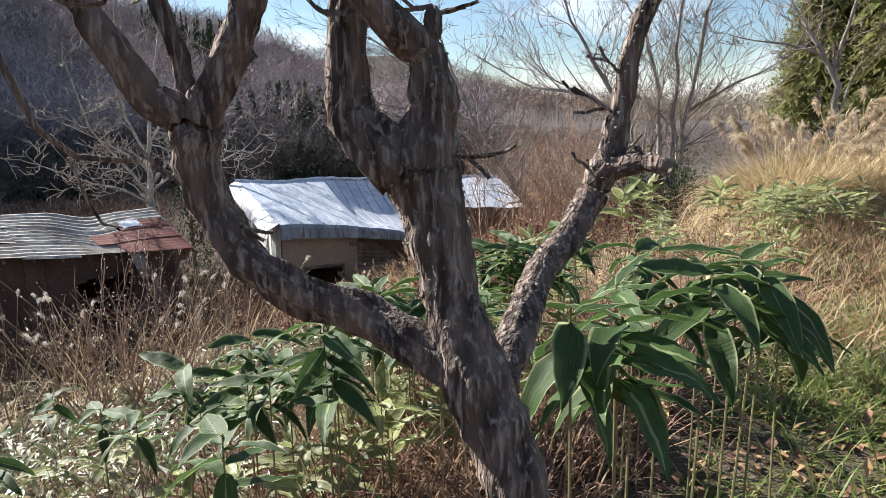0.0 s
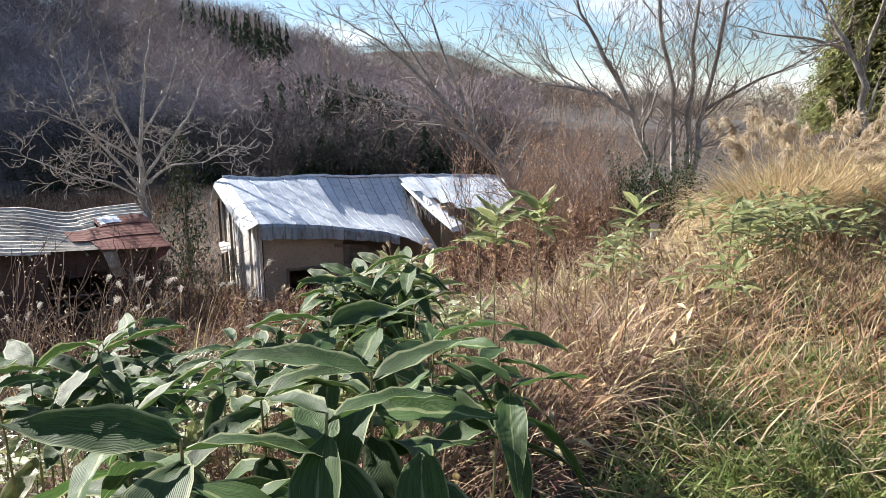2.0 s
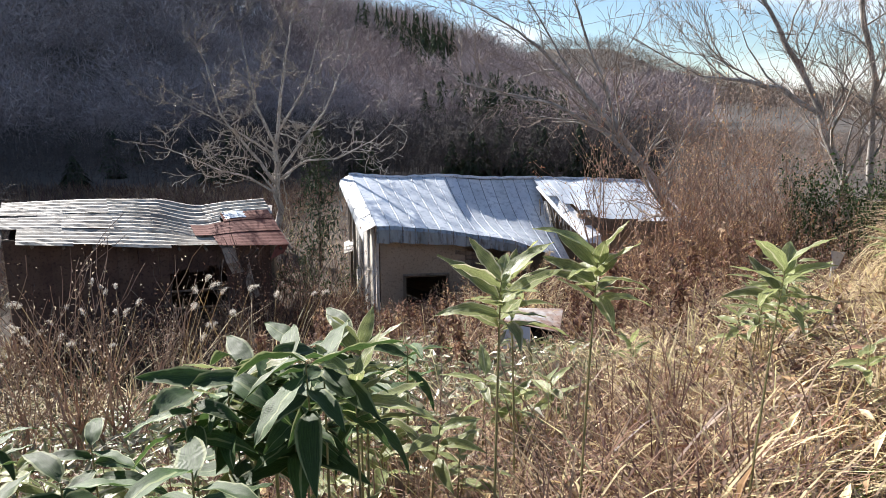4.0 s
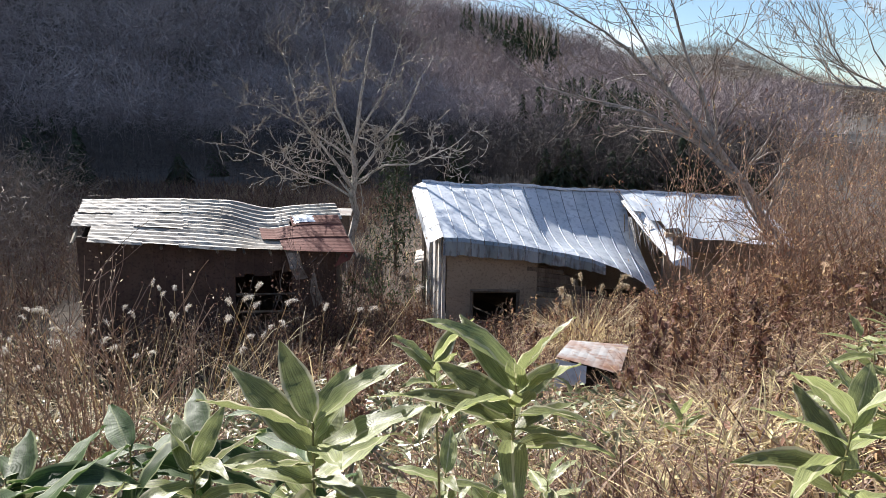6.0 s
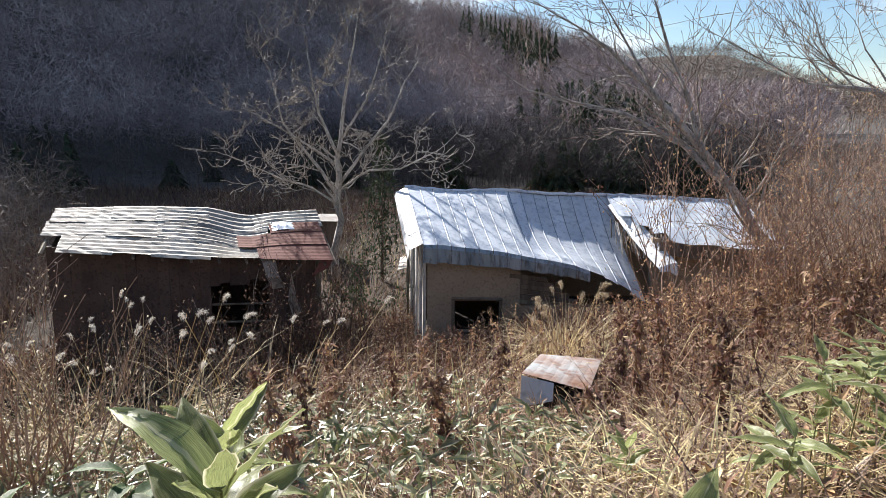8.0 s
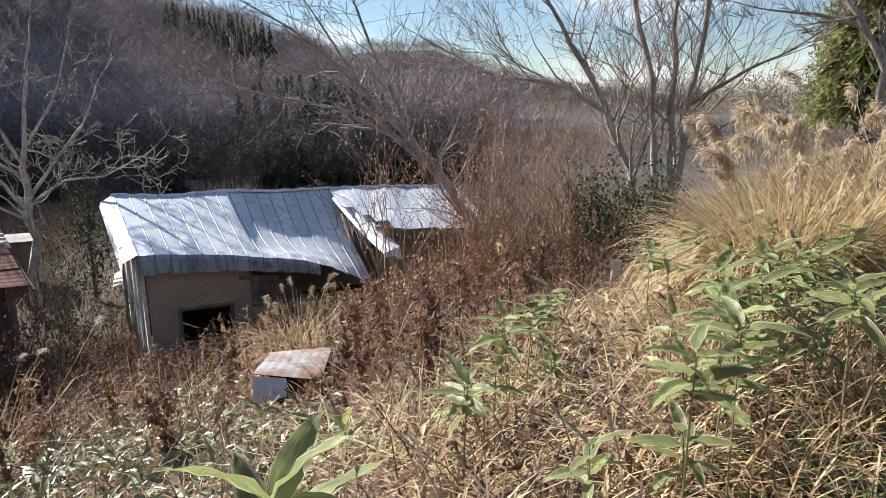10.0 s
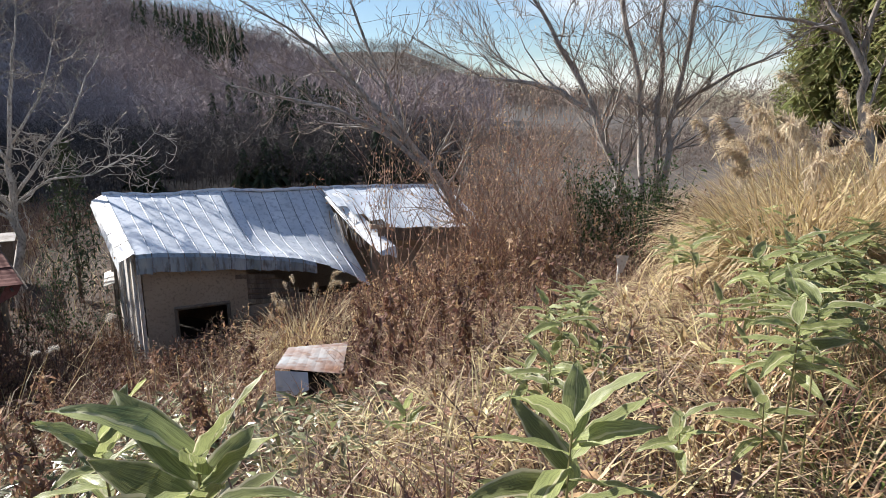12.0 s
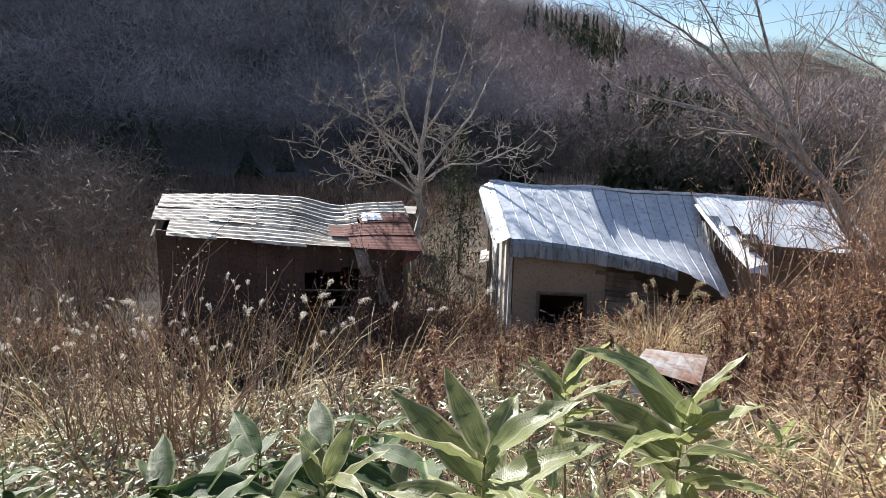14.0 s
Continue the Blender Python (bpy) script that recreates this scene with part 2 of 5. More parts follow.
M_SHRUBLEAF = material("russet_leaf", ((0.38, 0.21, 0.12), (0.58, 0.385, 0.245), (0.21, 0.11, 0.065)), 1.2, 9, 0.85, 0, 0, 0.35, random_by="island", spread=0.5)
M_DUN = material("dun_plume", ((0.55, 0.45, 0.32), (0.66, 0.56, 0.42), (0.42, 0.33, 0.22)), 8, 50, 0.9, 0, 0, 0.45, random_by="island", spread=0.25)
M_GRASS = material("green_grass", ((0.11, 0.16, 0.035), (0.2, 0.24, 0.06), (0.33, 0.3, 0.1)), 1.3, 9, 0.6, 0, 0, 0.35, random_by="island", spread=0.4)
M_LITTER = material("fallen_leaf", ((0.25, 0.13, 0.065), (0.36, 0.22, 0.12), (0.18, 0.09, 0.05)), 3, 20, 0.8, 0, 0, 0.15, random_by="island", spread=0.5)
M_WHITE = material("white_enamel", ((0.7, 0.7, 0.68), (0.78, 0.78, 0.76), (0.5, 0.47, 0.42)), 4, 30, 0.5, 0, 0.05)


# ---- mesh helpers ----
class Geo:
    """Gathers vertices, faces and, if wanted, uv per corner for one mesh."""

    def __init__(self):
        self.v, self.f, self.uv = [], [], []

    def tube(self, pts, radii, sides=6, cap=True, rough=0.0):
        start, pts = len(self.v), [Vector(p) for p in pts]
        ref = Vector((0.31, 0.17, 0.93)).normalized()
        for i, p in enumerate(pts):
            d = (pts[min(i + 1, len(pts) - 1)] - pts[max(i - 1, 0)]).normalized()
            s = d.cross(ref)
            s = s.normalized() if s.length > 1e-3 else d.orthogonal().normalized()
            t = d.cross(s)
            for k in range(sides):
                a = 2 * math.pi * k / sides
                r = radii[i] * (1 + rough * (noise.noise(p * 19 + Vector((math.cos(a), math.sin(a), 0)) * 1.7)))
                self.v.append(p + (s * math.cos(a) + t * math.sin(a)) * r)
        for i in range(len(pts) - 1):
            for k in range(sides):
                q = start + i * sides
                self.f.append((q + k, q + (k + 1) % sides, q + sides + (k + 1) % sides, q + sides + k))
        if cap:
            self.f.append(tuple(start + k for k in reversed(range(sides))))
            self.f.append(tuple(start + (len(pts) - 1) * sides + k for k in range(sides)))

    def box(self, m, sx, sy, sz, chamfer=0.0):
        b = bmesh.new()
        bmesh.ops.create_cube(b, size=1.0, matrix=Matrix.Diagonal((sx, sy, sz, 1)))
        if chamfer:
            bmesh.ops.bevel(b, geom=b.edges[:], offset=chamfer, segments=1, affect="EDGES")
        start = len(self.v)
        b.verts.index_update()
        self.v += [m @ v.co for v in b.verts]
        self.f += [tuple(start + v.index for v in f.verts) for f in b.faces]
        b.free()

    def sheet(self, rows, thick=0.004):
        """A bent sheet through rows of points, closed to a small thickness."""
        start, w = len(self.v), len(rows[0])
        rows = [[Vector(p) for p in r] for r in rows]
        for up in (0.0, -thick):
            for r in rows:
                self.v += [p + Vector((0, 0, up)) for p in r]
        size = len(rows) * w
        for i in range(len(rows) - 1):
            for j in range(w - 1):
                a = start + i * w + j
                self.f.append((a, a + 1, a + w + 1, a + w))
                b = a + size
                self.f.append((b, b + w, b + w + 1, b + 1))
        edge = [start + j for j in range(w)] + [start + i * w + w - 1 for i in range(1, len(rows))]
        edge += [start + (len(rows) - 1) * w + j for j in reversed(range(w - 1))] + [start + i * w for i in reversed(range(1, len(rows) - 1))]
        for a, b in zip(edge, edge[1:] + edge[:1]):
            self.f.append((a, a + size, b + size, b))

    def add(self, v, f):
        start = len(self.v)
        self.v += [tuple(p) for p in v]
        self.f += [tuple(start + i for i in q) for q in f]

    def mesh(self, name, mat, smooth=False):
        me = bpy.data.meshes.new(name)
        me.from_pydata([tuple(p) for p in self.v], [], self.f)
        me.materials.append(mat)
        if smooth:
            me.polygons.foreach_set("use_smooth", [True] * len(me.polygons))
        me.update()
        return me


def part(name, geo, mat, parent=None, label="", smooth=False):
    ob = new(name, geo if isinstance(geo, bpy.types.Mesh) else geo.mesh(name, mat, smooth))
    if parent is not None:
        ob.parent = parent
        ob.matrix_parent_inverse = parent.matrix_basis.inverted() if parent.parent is None else (parent.parent.matrix_basis @ parent.matrix_parent_inverse @ parent.matrix_basis).inverted()
    return tagged(ob, label)


def thing(name, label, category, group="", at=(0, 0, 0)):
    ob = new(name)
    ob.matrix_basis = Matrix.Translation(at)
    return tagged(ob, label, category, group)


def stuff(name, v, f, mat, label, category):
    me = bpy.data.meshes.new(name)
    me.from_pydata(np.asarray(v).tolist(), [], f if isinstance(f, list) else f.tolist())
    me.materials.append(mat)
    return tagged(new(name, me), label, category, "", "stuff")


def smoothstep(a, b, x):
    t = np.clip((x - a) / (b - a), 0, 1)
    return t * t * (3 - 2 * t)


rng = np.random.default_rng(7)
WAVES = [(rng.normal(0, 1, 2), rng.uniform(0, 6.28)) for _ in range(14)]


def ripple(x, y, size):
    """Cheap smooth unevenness, about -1 to 1, of that size in metres."""
    return sum(np.sin((k[0] * x + k[1] * y) / size + p) for k, p in WAVES) / 5.0


# skyline: degrees left of ahead against degrees of height, near flank and far range
NEAR_AZ, NEAR_EL = [-180, -120, -75, -48, -30, -14, -4, 0.3, 4, 8, 12, 20, 26, 32, 40, 50, 60, 75, 100, 140, 180], [7, 7, 6, -3, -4, -3.2, 0.2, 2.6, 4.0, 5.2, 5.6, 7.2, 14, 21, 25.5, 26, 24, 18, 10, 8, 7]
FAR_AZ, FAR_EL = [-180, -60, -46, -40, -35, -30, -22, -18, -13.3, -9.7, -4.3, 0, 6, 14, 40, 180], [2, 0, -3.5, -3.4, -2.7, -1.7, 0.4, 1.4, 3.0, 4.4, 4.4, 3.7, 3.6, 3.2, 3, 2]
EYE_X, EYE_Y, EYE_Z = 2.8, 3.4, 1.5


def land(x, y):
    """Height of the ground: level path, bank to the lower yard, wooded slopes round about."""
    x, y = np.asarray(x, float), np.asarray(y, float)
    s = 0.7071 * (y - x)
    bank = -0.33 * np.clip(s - 1.0, 0, None)
    low = -2.95
    z = np.maximum(bank, low)
    z = z + np.clip(-s - 1.6, 0, None) * 0.1 * smoothstep(-1.6, -6, s)
    z = np.minimum(z, 2.2)
    z = z + 0.05 * ripple(x, y, 0.9) + 0.025 * ripple(y, x, 0.33)
    dx, dy = x - EYE_X, y - EYE_Y
    r, az = np.hypot(dx, dy), np.degrees(np.arctan2(-dx, dy))
    n = EYE_Z + 215 * np.tan(np.radians(np.interp(az, NEAR_AZ, NEAR_EL)))
    f = EYE_Z + 800 * np.tan(np.radians(np.interp(az, FAR_AZ, FAR_EL)))
    rise = np.where(r < 215, np.clip((r - 48) / 167.0, 0, 1) ** 1.7, np.where(n < low, r / 215.0, np.clip(1 - (r - 215) / 500, 0.3, 1)))
    far = np.where(r < 800, smoothstep(230, 900, r) / smoothstep(230, 900, 800.0), np.where(f < low, r / 800.0, np.clip(1 - (r - 800) / 2500, 0.3, 1)))
    near_z = low + (n - low) * rise * (1 + 0.05 * ripple(x, y, 30) * smoothstep(60, 120, r))
    far_z = low + (f - low) * far * (1 + 0.03 * ripple(x, y, 90))
    hill = np.maximum(near_z, far_z)
    return z * (1 - smoothstep(36, 60, r)) + hill * smoothstep(36, 60, r)


def blades(name, x, y, length, width, lean, bend, mat, label, category, base=0.0, heading=None):
    """Grass: three-step bent blades rooted at x, y."""
    k = len(x)
    az = rng.uniform(0, 2 * np.pi, k) if heading is None else heading
    ln = length * rng.uniform(0.6, 1.25, k)
    wd = width * rng.uniform(0.6, 1.3, k)
    le = lean * rng.uniform(0.2, 1.6, k)
    be = bend * rng.uniform(0.4, 1.5, k)
    p = np.stack([x, y, land(x, y) + base], 1)
    side = np.stack([-np.sin(az), np.cos(az), np.zeros(k)], 1)
    v = []
    for i, (step, w) in enumerate(((0, 1.0), (0.4, 0.95), (0.35, 0.7), (0.25, 0.0))):
        ang = le + be * i / 3
        d = np.stack([np.cos(az) * np.sin(ang), np.sin(az) * np.sin(ang), np.cos(ang)], 1)
        p = p + d * (ln * step)[:, None]
        if w:
            v += [p - side * (wd * w / 2)[:, None], p + side * (wd * w / 2)[:, None]]
        else:
            v.append(p)
    v = np.stack(v, 1).reshape(-1, 3)
    o = np.arange(k)[:, None] * 7
    f = np.concatenate([o + np.array([0, 1, 3, 2]), o + np.array([2, 3, 5, 4])]).tolist() + (o + np.array([4, 5, 6])).tolist()
    return stuff(name, v, f, mat, label, category)


def leaf_cloud(p, length, width, tilt, droop=0.15, heading=None):
    """Folded leaves at points p; returns vertices and faces."""
    k = len(p)
    az = rng.uniform(0, 2 * np.pi, k) if heading is None else heading
    el = rng.normal(0, 1, k) * tilt
    ln, wd = length * rng.uniform(0.55, 1.3, k), width * rng.uniform(0.6, 1.3, k)
    d = np.stack([np.cos(az) * np.cos(el), np.sin(az) * np.cos(el), np.sin(el)], 1)
    roll = rng.normal(0, 0.5, k)
    s = np.stack([-np.sin(az) * np.cos(roll), np.cos(az) * np.cos(roll), np.sin(roll)], 1)
    n = np.cross(d, s)
    mid = p + d * (ln * 0.5)[:, None]
    tip = p + d * ln[:, None] - n * (ln * droop)[:, None]
    a, b = mid + s * (wd / 2)[:, None] + n * (wd * 0.15)[:, None], mid - s * (wd / 2)[:, None] + n * (wd * 0.15)[:, None]
    v = np.stack([p, a, mid, b, tip], 1).reshape(-1, 3)
    o = np.arange(k)[:, None] * 5
    f = np.concatenate([o + np.array(q) for q in ((0, 1, 2), (0, 2, 3), (1, 4, 2), (2, 4, 3))])
    return v, f


def scatter(k, x0, x1, y0, y1, keep=None):
    x, y = rng.uniform(x0, x1, k), rng.uniform(y0, y1, k)
    if keep is not None:
        ok = keep(x, y)
        x, y = x[ok], y[ok]
    return x, y


# ---- ground: one sheet from the path out to the far range ----
def build_ground():
    rings = np.concatenate([[0.0], 0.25 * 1.047 ** np.arange(206)])
    count = 300
    ang = np.arange(count) * 2 * np.pi / count
    x, y = EYE_X + rings[1:, None] * np.cos(ang), EYE_Y + rings[1:, None] * np.sin(ang)
    v = np.concatenate([[[EYE_X, EYE_Y, float(land(EYE_X, EYE_Y))]], np.stack([x, y, land(x, y)], 2).reshape(-1, 3)])
    i, j = np.meshgrid(np.arange(len(rings) - 2), np.arange(count), indexing="ij")
    a, b = 1 + i * count + j, 1 + i * count + (j + 1) % count
    f = np.stack([a, a + count, b + count, b], 2).reshape(-1, 4)
    me = bpy.data.meshes.new("ground")
    me.from_pydata(v.tolist(), [], [(0, 1 + k, 1 + (k + 1) % count) for k in range(count)] + f.tolist())
    me.materials.append(M_SOIL)
    me.materials.append(M_HILL)
    mats = np.zeros(len(me.polygons), int)
    mats[count:][rings[1:-1].repeat(count) > 34] = 1
    me.polygons.foreach_set("material_index", mats)
    me.polygons.foreach_set("use_smooth", [True] * len(me.polygons))
    tagged(new("ground", me), "brown leaf-littered ground falling to wooded winter hillsides", "ground", "", "structure")


build_ground()


# ---- far woods ----
def bare_woods(name, count, az0, az1, r0, r1, tall, slivers, mat, label, keep=None, wide=0.0042, grow=1.0):
    """Leafless woods: each tree a stem and a rounded broom of fine upswept twigs."""
    az, r = rng.uniform(az0, az1, count), rng.uniform(r0 ** 1.5, r1 ** 1.5, count) ** (1 / 1.5)
    if keep is not None:
        ok = keep(az, r)
        az, r = az[ok], r[ok]
    x, y = EYE_X - r * np.sin(np.radians(az)), EYE_Y + r * np.cos(np.radians(az))
    k = len(x)
    h = tall * rng.uniform(0.6, 1.3, k) * (grow + (1 - grow) * r / r1)
    spread = rng.uniform(0.36, 0.56, k)
    base = np.stack([x, y, land(x, y)], 1)
    v = []
    for i in range(slivers):
        a = rng.uniform(0, 2 * np.pi, k)
        if i < 2:
            start, d = base + rng.normal(0, 0.01, (k, 3)) * h[:, None], np.stack([rng.normal(0, 0.05, k), rng.normal(0, 0.05, k), np.ones(k)], 1)
            ln, w = h * 0.7, h * 0.004
        else:
            # clumps of twigs lying over a rounded, uneven dome
            el = np.arcsin(rng.uniform(-0.35, 1.0, k))
            out = np.stack([np.cos(a) * np.cos(el), np.sin(a) * np.cos(el), np.sin(el)], 1)
            q = rng.uniform(0.45, 1.08, k) ** 0.5
            start = base + np.array([0, 0, 1])[None] * (h * 0.48)[:, None] + out * (h * spread * q)[:, None]
            t = np.cross(out, rng.normal(0, 1, (k, 3)))
            d = t / (np.linalg.norm(t, axis=1)[:, None] + 1e-6) + out * rng.uniform(0.0, 0.9, k)[:, None] + np.array([0, 0, 0.2])
            side = np.cross(out, d)
            side = side / (np.linalg.norm(side, axis=1)[:, None] + 1e-6)
            ln, w = h * spread * rng.uniform(0.2, 0.42, k), h * wide
            v += [start - side * w[:, None], start + side * w[:, None], start + d * ln[:, None]]
            continue
        s = np.stack([np.sin(a + 1.2), np.cos(a + 1.2), np.zeros(k)], 1) * w[:, None]
        v += [start - s, start + s, start + d * ln[:, None]]
    v = np.stack(v, 1).reshape(-1, 3)
    return stuff(name, v, np.arange(len(v)).reshape(-1, 3), mat, label, "trees")


def needle_tree(geo, base, tall, wide, tiers, droop=0.35, fronds=11):
    """Conifer: a stem with ragged tiers of drooping sprays."""
    geo.tube([base, base + Vector((0, 0, tall * 0.97))], [tall * 0.014, 0.02], 5)
    for t in range(tiers):
        u = t / tiers
        z, r = tall * (0.1 + 0.88 * u), wide * (1 - u) ** 0.8 * random.uniform(0.75, 1.15) + 0.1
        for q in range(fronds):
            a = 6.283 * (q + random.random()) / fronds
            rr = r * random.uniform(0.45, 1.25)
            c = base + Vector((0, 0, z + random.uniform(-0.8, 0.8) * tall / tiers))
            out = Vector((math.cos(a), math.sin(a), 0))
            side = Vector((-math.sin(a), math.cos(a), 0)) * (0.2 * r + 0.04)
            tip = c + out * rr - Vector((0, 0, droop * rr))
            up = Vector((0, 0, tall * 0.035))
            geo.add([c + up, c + out * rr * 0.55 + side, tip, c + out * rr * 0.55 - side + up * 0.5], [(0, 1, 2), (0, 2, 3)])


bare_woods("bare_hillside_woods", 4600, -16, 72, 56, 228, 12.5, 170, M_FARTWIG, "grey-brown leafless woods covering the shaded hillside", None, 0.005, 0.2)
bare_woods("bare_valley_woods", 5200, -50, 14, 240, 800, 13, 40, M_VALLEYTWIG, "brown leafless woods on the sunlit far range", None, 0.008)
bare_woods("bare_skirting_woods", 800, -45, -15, 40, 95, 2.2, 90, M_VALLEYTWIG, "brown bare thicket along the valley side", None, 0.0045)
bare_woods("bare_brush", 2200, -24, 74, 27, 62, 2.6, 70, M_DARKTWIG, "bare brush at the foot of the hillside, hill shade put into its dark colour", lambda az, r: (az > -12) & (r > 36))
bare_woods("bare_foot_brush", 1300, -14, 22, 41, 64, 3.4, 60, M_DARKTWIG, "brush closing the valley behind the tin roof, coloured dark for hill shade")
bare_woods("bare_thicket", 150, 41, 66, 15, 32, 2.9, 110, M_TWIG, "grey bare thicket beside the brown shed", None, 0.003)

random.seed(14)
far_pines = Geo()


def pine_at(az, r, tall, wide, tiers):
    px, py = EYE_X - r * math.sin(radians(az)), EYE_Y + r * math.cos(radians(az))
    needle_tree(far_pines, Vector((px, py, float(land(px, py)) - 0.2)), tall, wide, tiers, 0.45, 9)


# dark stand low on the slope behind the tin roof
for k in range(620):
    az, r = random.triangular(-14.5, 8, -5), random.uniform(62, 132)
    tall = random.uniform(0.07, 0.105) * r
    foot = float(land(EYE_X - r * math.sin(radians(az)), EYE_Y + r * math.cos(radians(az))))
    if math.degrees(math.atan2(foot + tall - EYE_Z, r)) > np.interp(az, [-14.5, -13, -6, 0, 4, 8], [-2.5, -1.2, 1.4, 3.3, 2.6, 0.5]):
        continue
    pine_at(az, r, tall, random.uniform(1.2, 1.8), 17)
# scattered conifers along the foot of the hillside
for k in range(330):
    az, r = random.uniform(-13.5, 62), random.uniform(40, 62)
    stand = math.sin(az * 0.62 + 1.0) + 0.6 * math.sin(az * 0.23 + 2.2)
    if az > 3 and (random.random() < 0.4 or stand < 0.0):
        continue
    top = float(np.interp(az, [-13.5, -11, -8, -2, 4, 10, 62], [-3.6, -2.2, -1.2, -0.9, -1.4, -1.9, -1.6])) + random.uniform(-2.2, 0.6)
    tall = (EYE_Z + r * math.tan(radians(top)) + 2.9) * random.uniform(0.75, 1.12)
    pine_at(az, r, max(1.5, tall), random.uniform(0.7, 1.1), 18)
# a file of tall conifers coming down from the ridge
for k in range(60):
    u = random.random()
    pine_at(10.8 - 7.5 * u + random.uniform(-0.9, 0.9), 192 - 70 * u + random.uniform(-12, 12), random.uniform(10, 15.5), 2.2, 18)
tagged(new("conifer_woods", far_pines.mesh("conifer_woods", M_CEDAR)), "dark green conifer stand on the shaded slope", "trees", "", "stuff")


# ---- trees ----
def branching(geo, p, d, length, radius, depth, spread=0.55, up=0.12, kids=3, wander=0.18, twigs=None, thin=0.0032):
    radius = max(radius, thin * 1.3)
    pts, rad, q, steps = [p.copy()], [radius], p.copy(), 4 if depth > 0 else 3
    dirs = []
    for i in range(steps):
        d = (d + Vector((random.gauss(0, wander), random.gauss(0, wander), random.gauss(0, wander) + up))).normalized()
        q = q + d * (length / steps)
        pts.append(q.copy())
        dirs.append(d.copy())
        rad.append(max(thin, radius * (1 - 0.62 * (i + 1) / steps)))
    (geo if radius > 0.014 or twigs is None else twigs).tube(pts, rad, 6 if radius > 0.04 else 4 if radius > 0.012 else 3, False)
    if depth == 0:
        return
    for c in range(kids + random.randint(0, 1)):
        i = random.randint(1, steps)
        n = Vector((random.gauss(0, 1), random.gauss(0, 1), random.gauss(0, 0.6)))
        nd = (dirs[i - 1] + n.normalized() * spread * random.uniform(0.7, 1.4)).normalized()
        branching(geo, pts[i], nd, length * random.uniform(0.5, 0.78), rad[i] * random.uniform(0.5, 0.75), depth - 1, spread, up, kids, wander, twigs, thin)


def limb_tree(name, label, limbs, bark, seed, depth=3, reach=1.3, every=2, twig_mat=None, spread=0.6, up=0.15, kids=3, wander=0.14, thin=0.0048):
    """A tree from its main limbs, with side branches and twigs grown from them."""
    random.seed(seed)
    tree = thing(name, label, "tree", "", limbs[0][0][:3])
    twigs = Geo()
    for i, limb in enumerate(limbs):
        g = Geo()
        pts, rad = [Vector(q[:3]) for q in limb], [q[3] for q in limb]
        fine, fr = [], []
        for a in range(len(pts) - 1):
            for t in (0, 0.34, 0.67):
                w = Vector((random.gauss(0, 1), random.gauss(0, 1), random.gauss(0, 0.4))) * rad[a] * 0.45
                fine.append(pts[a].lerp(pts[a + 1], t) + (w if a + t > 0 else Vector()))
                fr.append((rad[a] * (1 - t) + rad[a + 1] * t) * random.uniform(0.92, 1.08))
        fine.append(pts[-1]), fr.append(rad[-1])
        g.tube(fine, fr, 9, True, 0.25)
        first = 2 if i == 0 else 0
        for a in range(first + 2, len(fine), every):
            d = (fine[a] - fine[a - 1]).normalized()
            n = Vector((random.gauss(0, 1), random.gauss(0, 1), random.gauss(0.1, 0.6))).normalized()
            branching(g, fine[a], (d * 0.7 + n * spread * 1.3).normalized(), reach * random.uniform(0.6, 1.2), fr[a] * 0.42, depth, spread, up, kids, wander, twigs, thin)
        branching(g, fine[-1], (fine[-1] - fine[-2]).normalized(), reach, fr[-1], depth, spread, up, kids, wander, twigs, thin)
        part("trunk" if i == 0 else "limb", g, bark, tree, "", True)
    tagged(part("crown", twigs, twig_mat or M_TWIG, tree, "thin bare twigs"), kind="stuff")
    return tree


def at_ground(x, y, drop=0.05):
    return float(land(x, y)) - drop


limb_tree("walnut_tree", "bare spreading grey-barked walnut tree between the sheds", [
    [(-3.09, 19.66, at_ground(-3.1, 19.7), 0.12), (-3.05, 19.68, -1.5, 0.095), (-3.01, 19.69, -0.4, 0.08), (-2.95, 19.7, 0.8, 0.05), (-2.75, 19.8, 2.3, 0.03), (-2.5, 19.8, 3.5, 0.016)],
    [(-3.02, 19.69, -0.5, 0.046), (-3.6, 19.5, 0.35, 0.036), (-4.2, 19.2, 1.3, 0.024), (-4.45, 19.1, 2.5, 0.014)],
    [(-3.0, 19.69, -0.3, 0.044), (-2.4, 19.9, 0.55, 0.033), (-1.8, 20.1, 1.35, 0.023), (-1.4, 20.2, 2.3, 0.013)],
    [(-3.05, 19.69, -0.75, 0.032), (-3.6, 19.4, -0.3, 0.025), (-4.3, 19.2, -0.1, 0.019), (-5.2, 18.9, 0.35, 0.011)],
    [(-3.0, 19.7, -0.4, 0.032), (-2.3, 19.9, 0.1, 0.025), (-1.5, 20.1, 0.15, 0.019), (-0.6, 20.3, 0.6, 0.011)],
    [(-2.95, 19.7, 0.4, 0.042), (-3.4, 19.5, 1.5, 0.03), (-3.6, 19.4, 2.9, 0.014)],
    [(-2.97, 19.7, 0.2, 0.034), (-3.9, 19.3, 0.9, 0.024), (-4.9, 19.0, 1.5, 0.012)],
    [(-2.9, 19.75, 0.9, 0.032), (-2.3, 19.9, 1.8, 0.022), (-1.95, 20.0, 2.9, 0.012)],
], M_GREYBARK, 11, 3, 0.9, 1, M_PALEBARK, 0.95, 0.1, 2, 0.27, 0.0075)

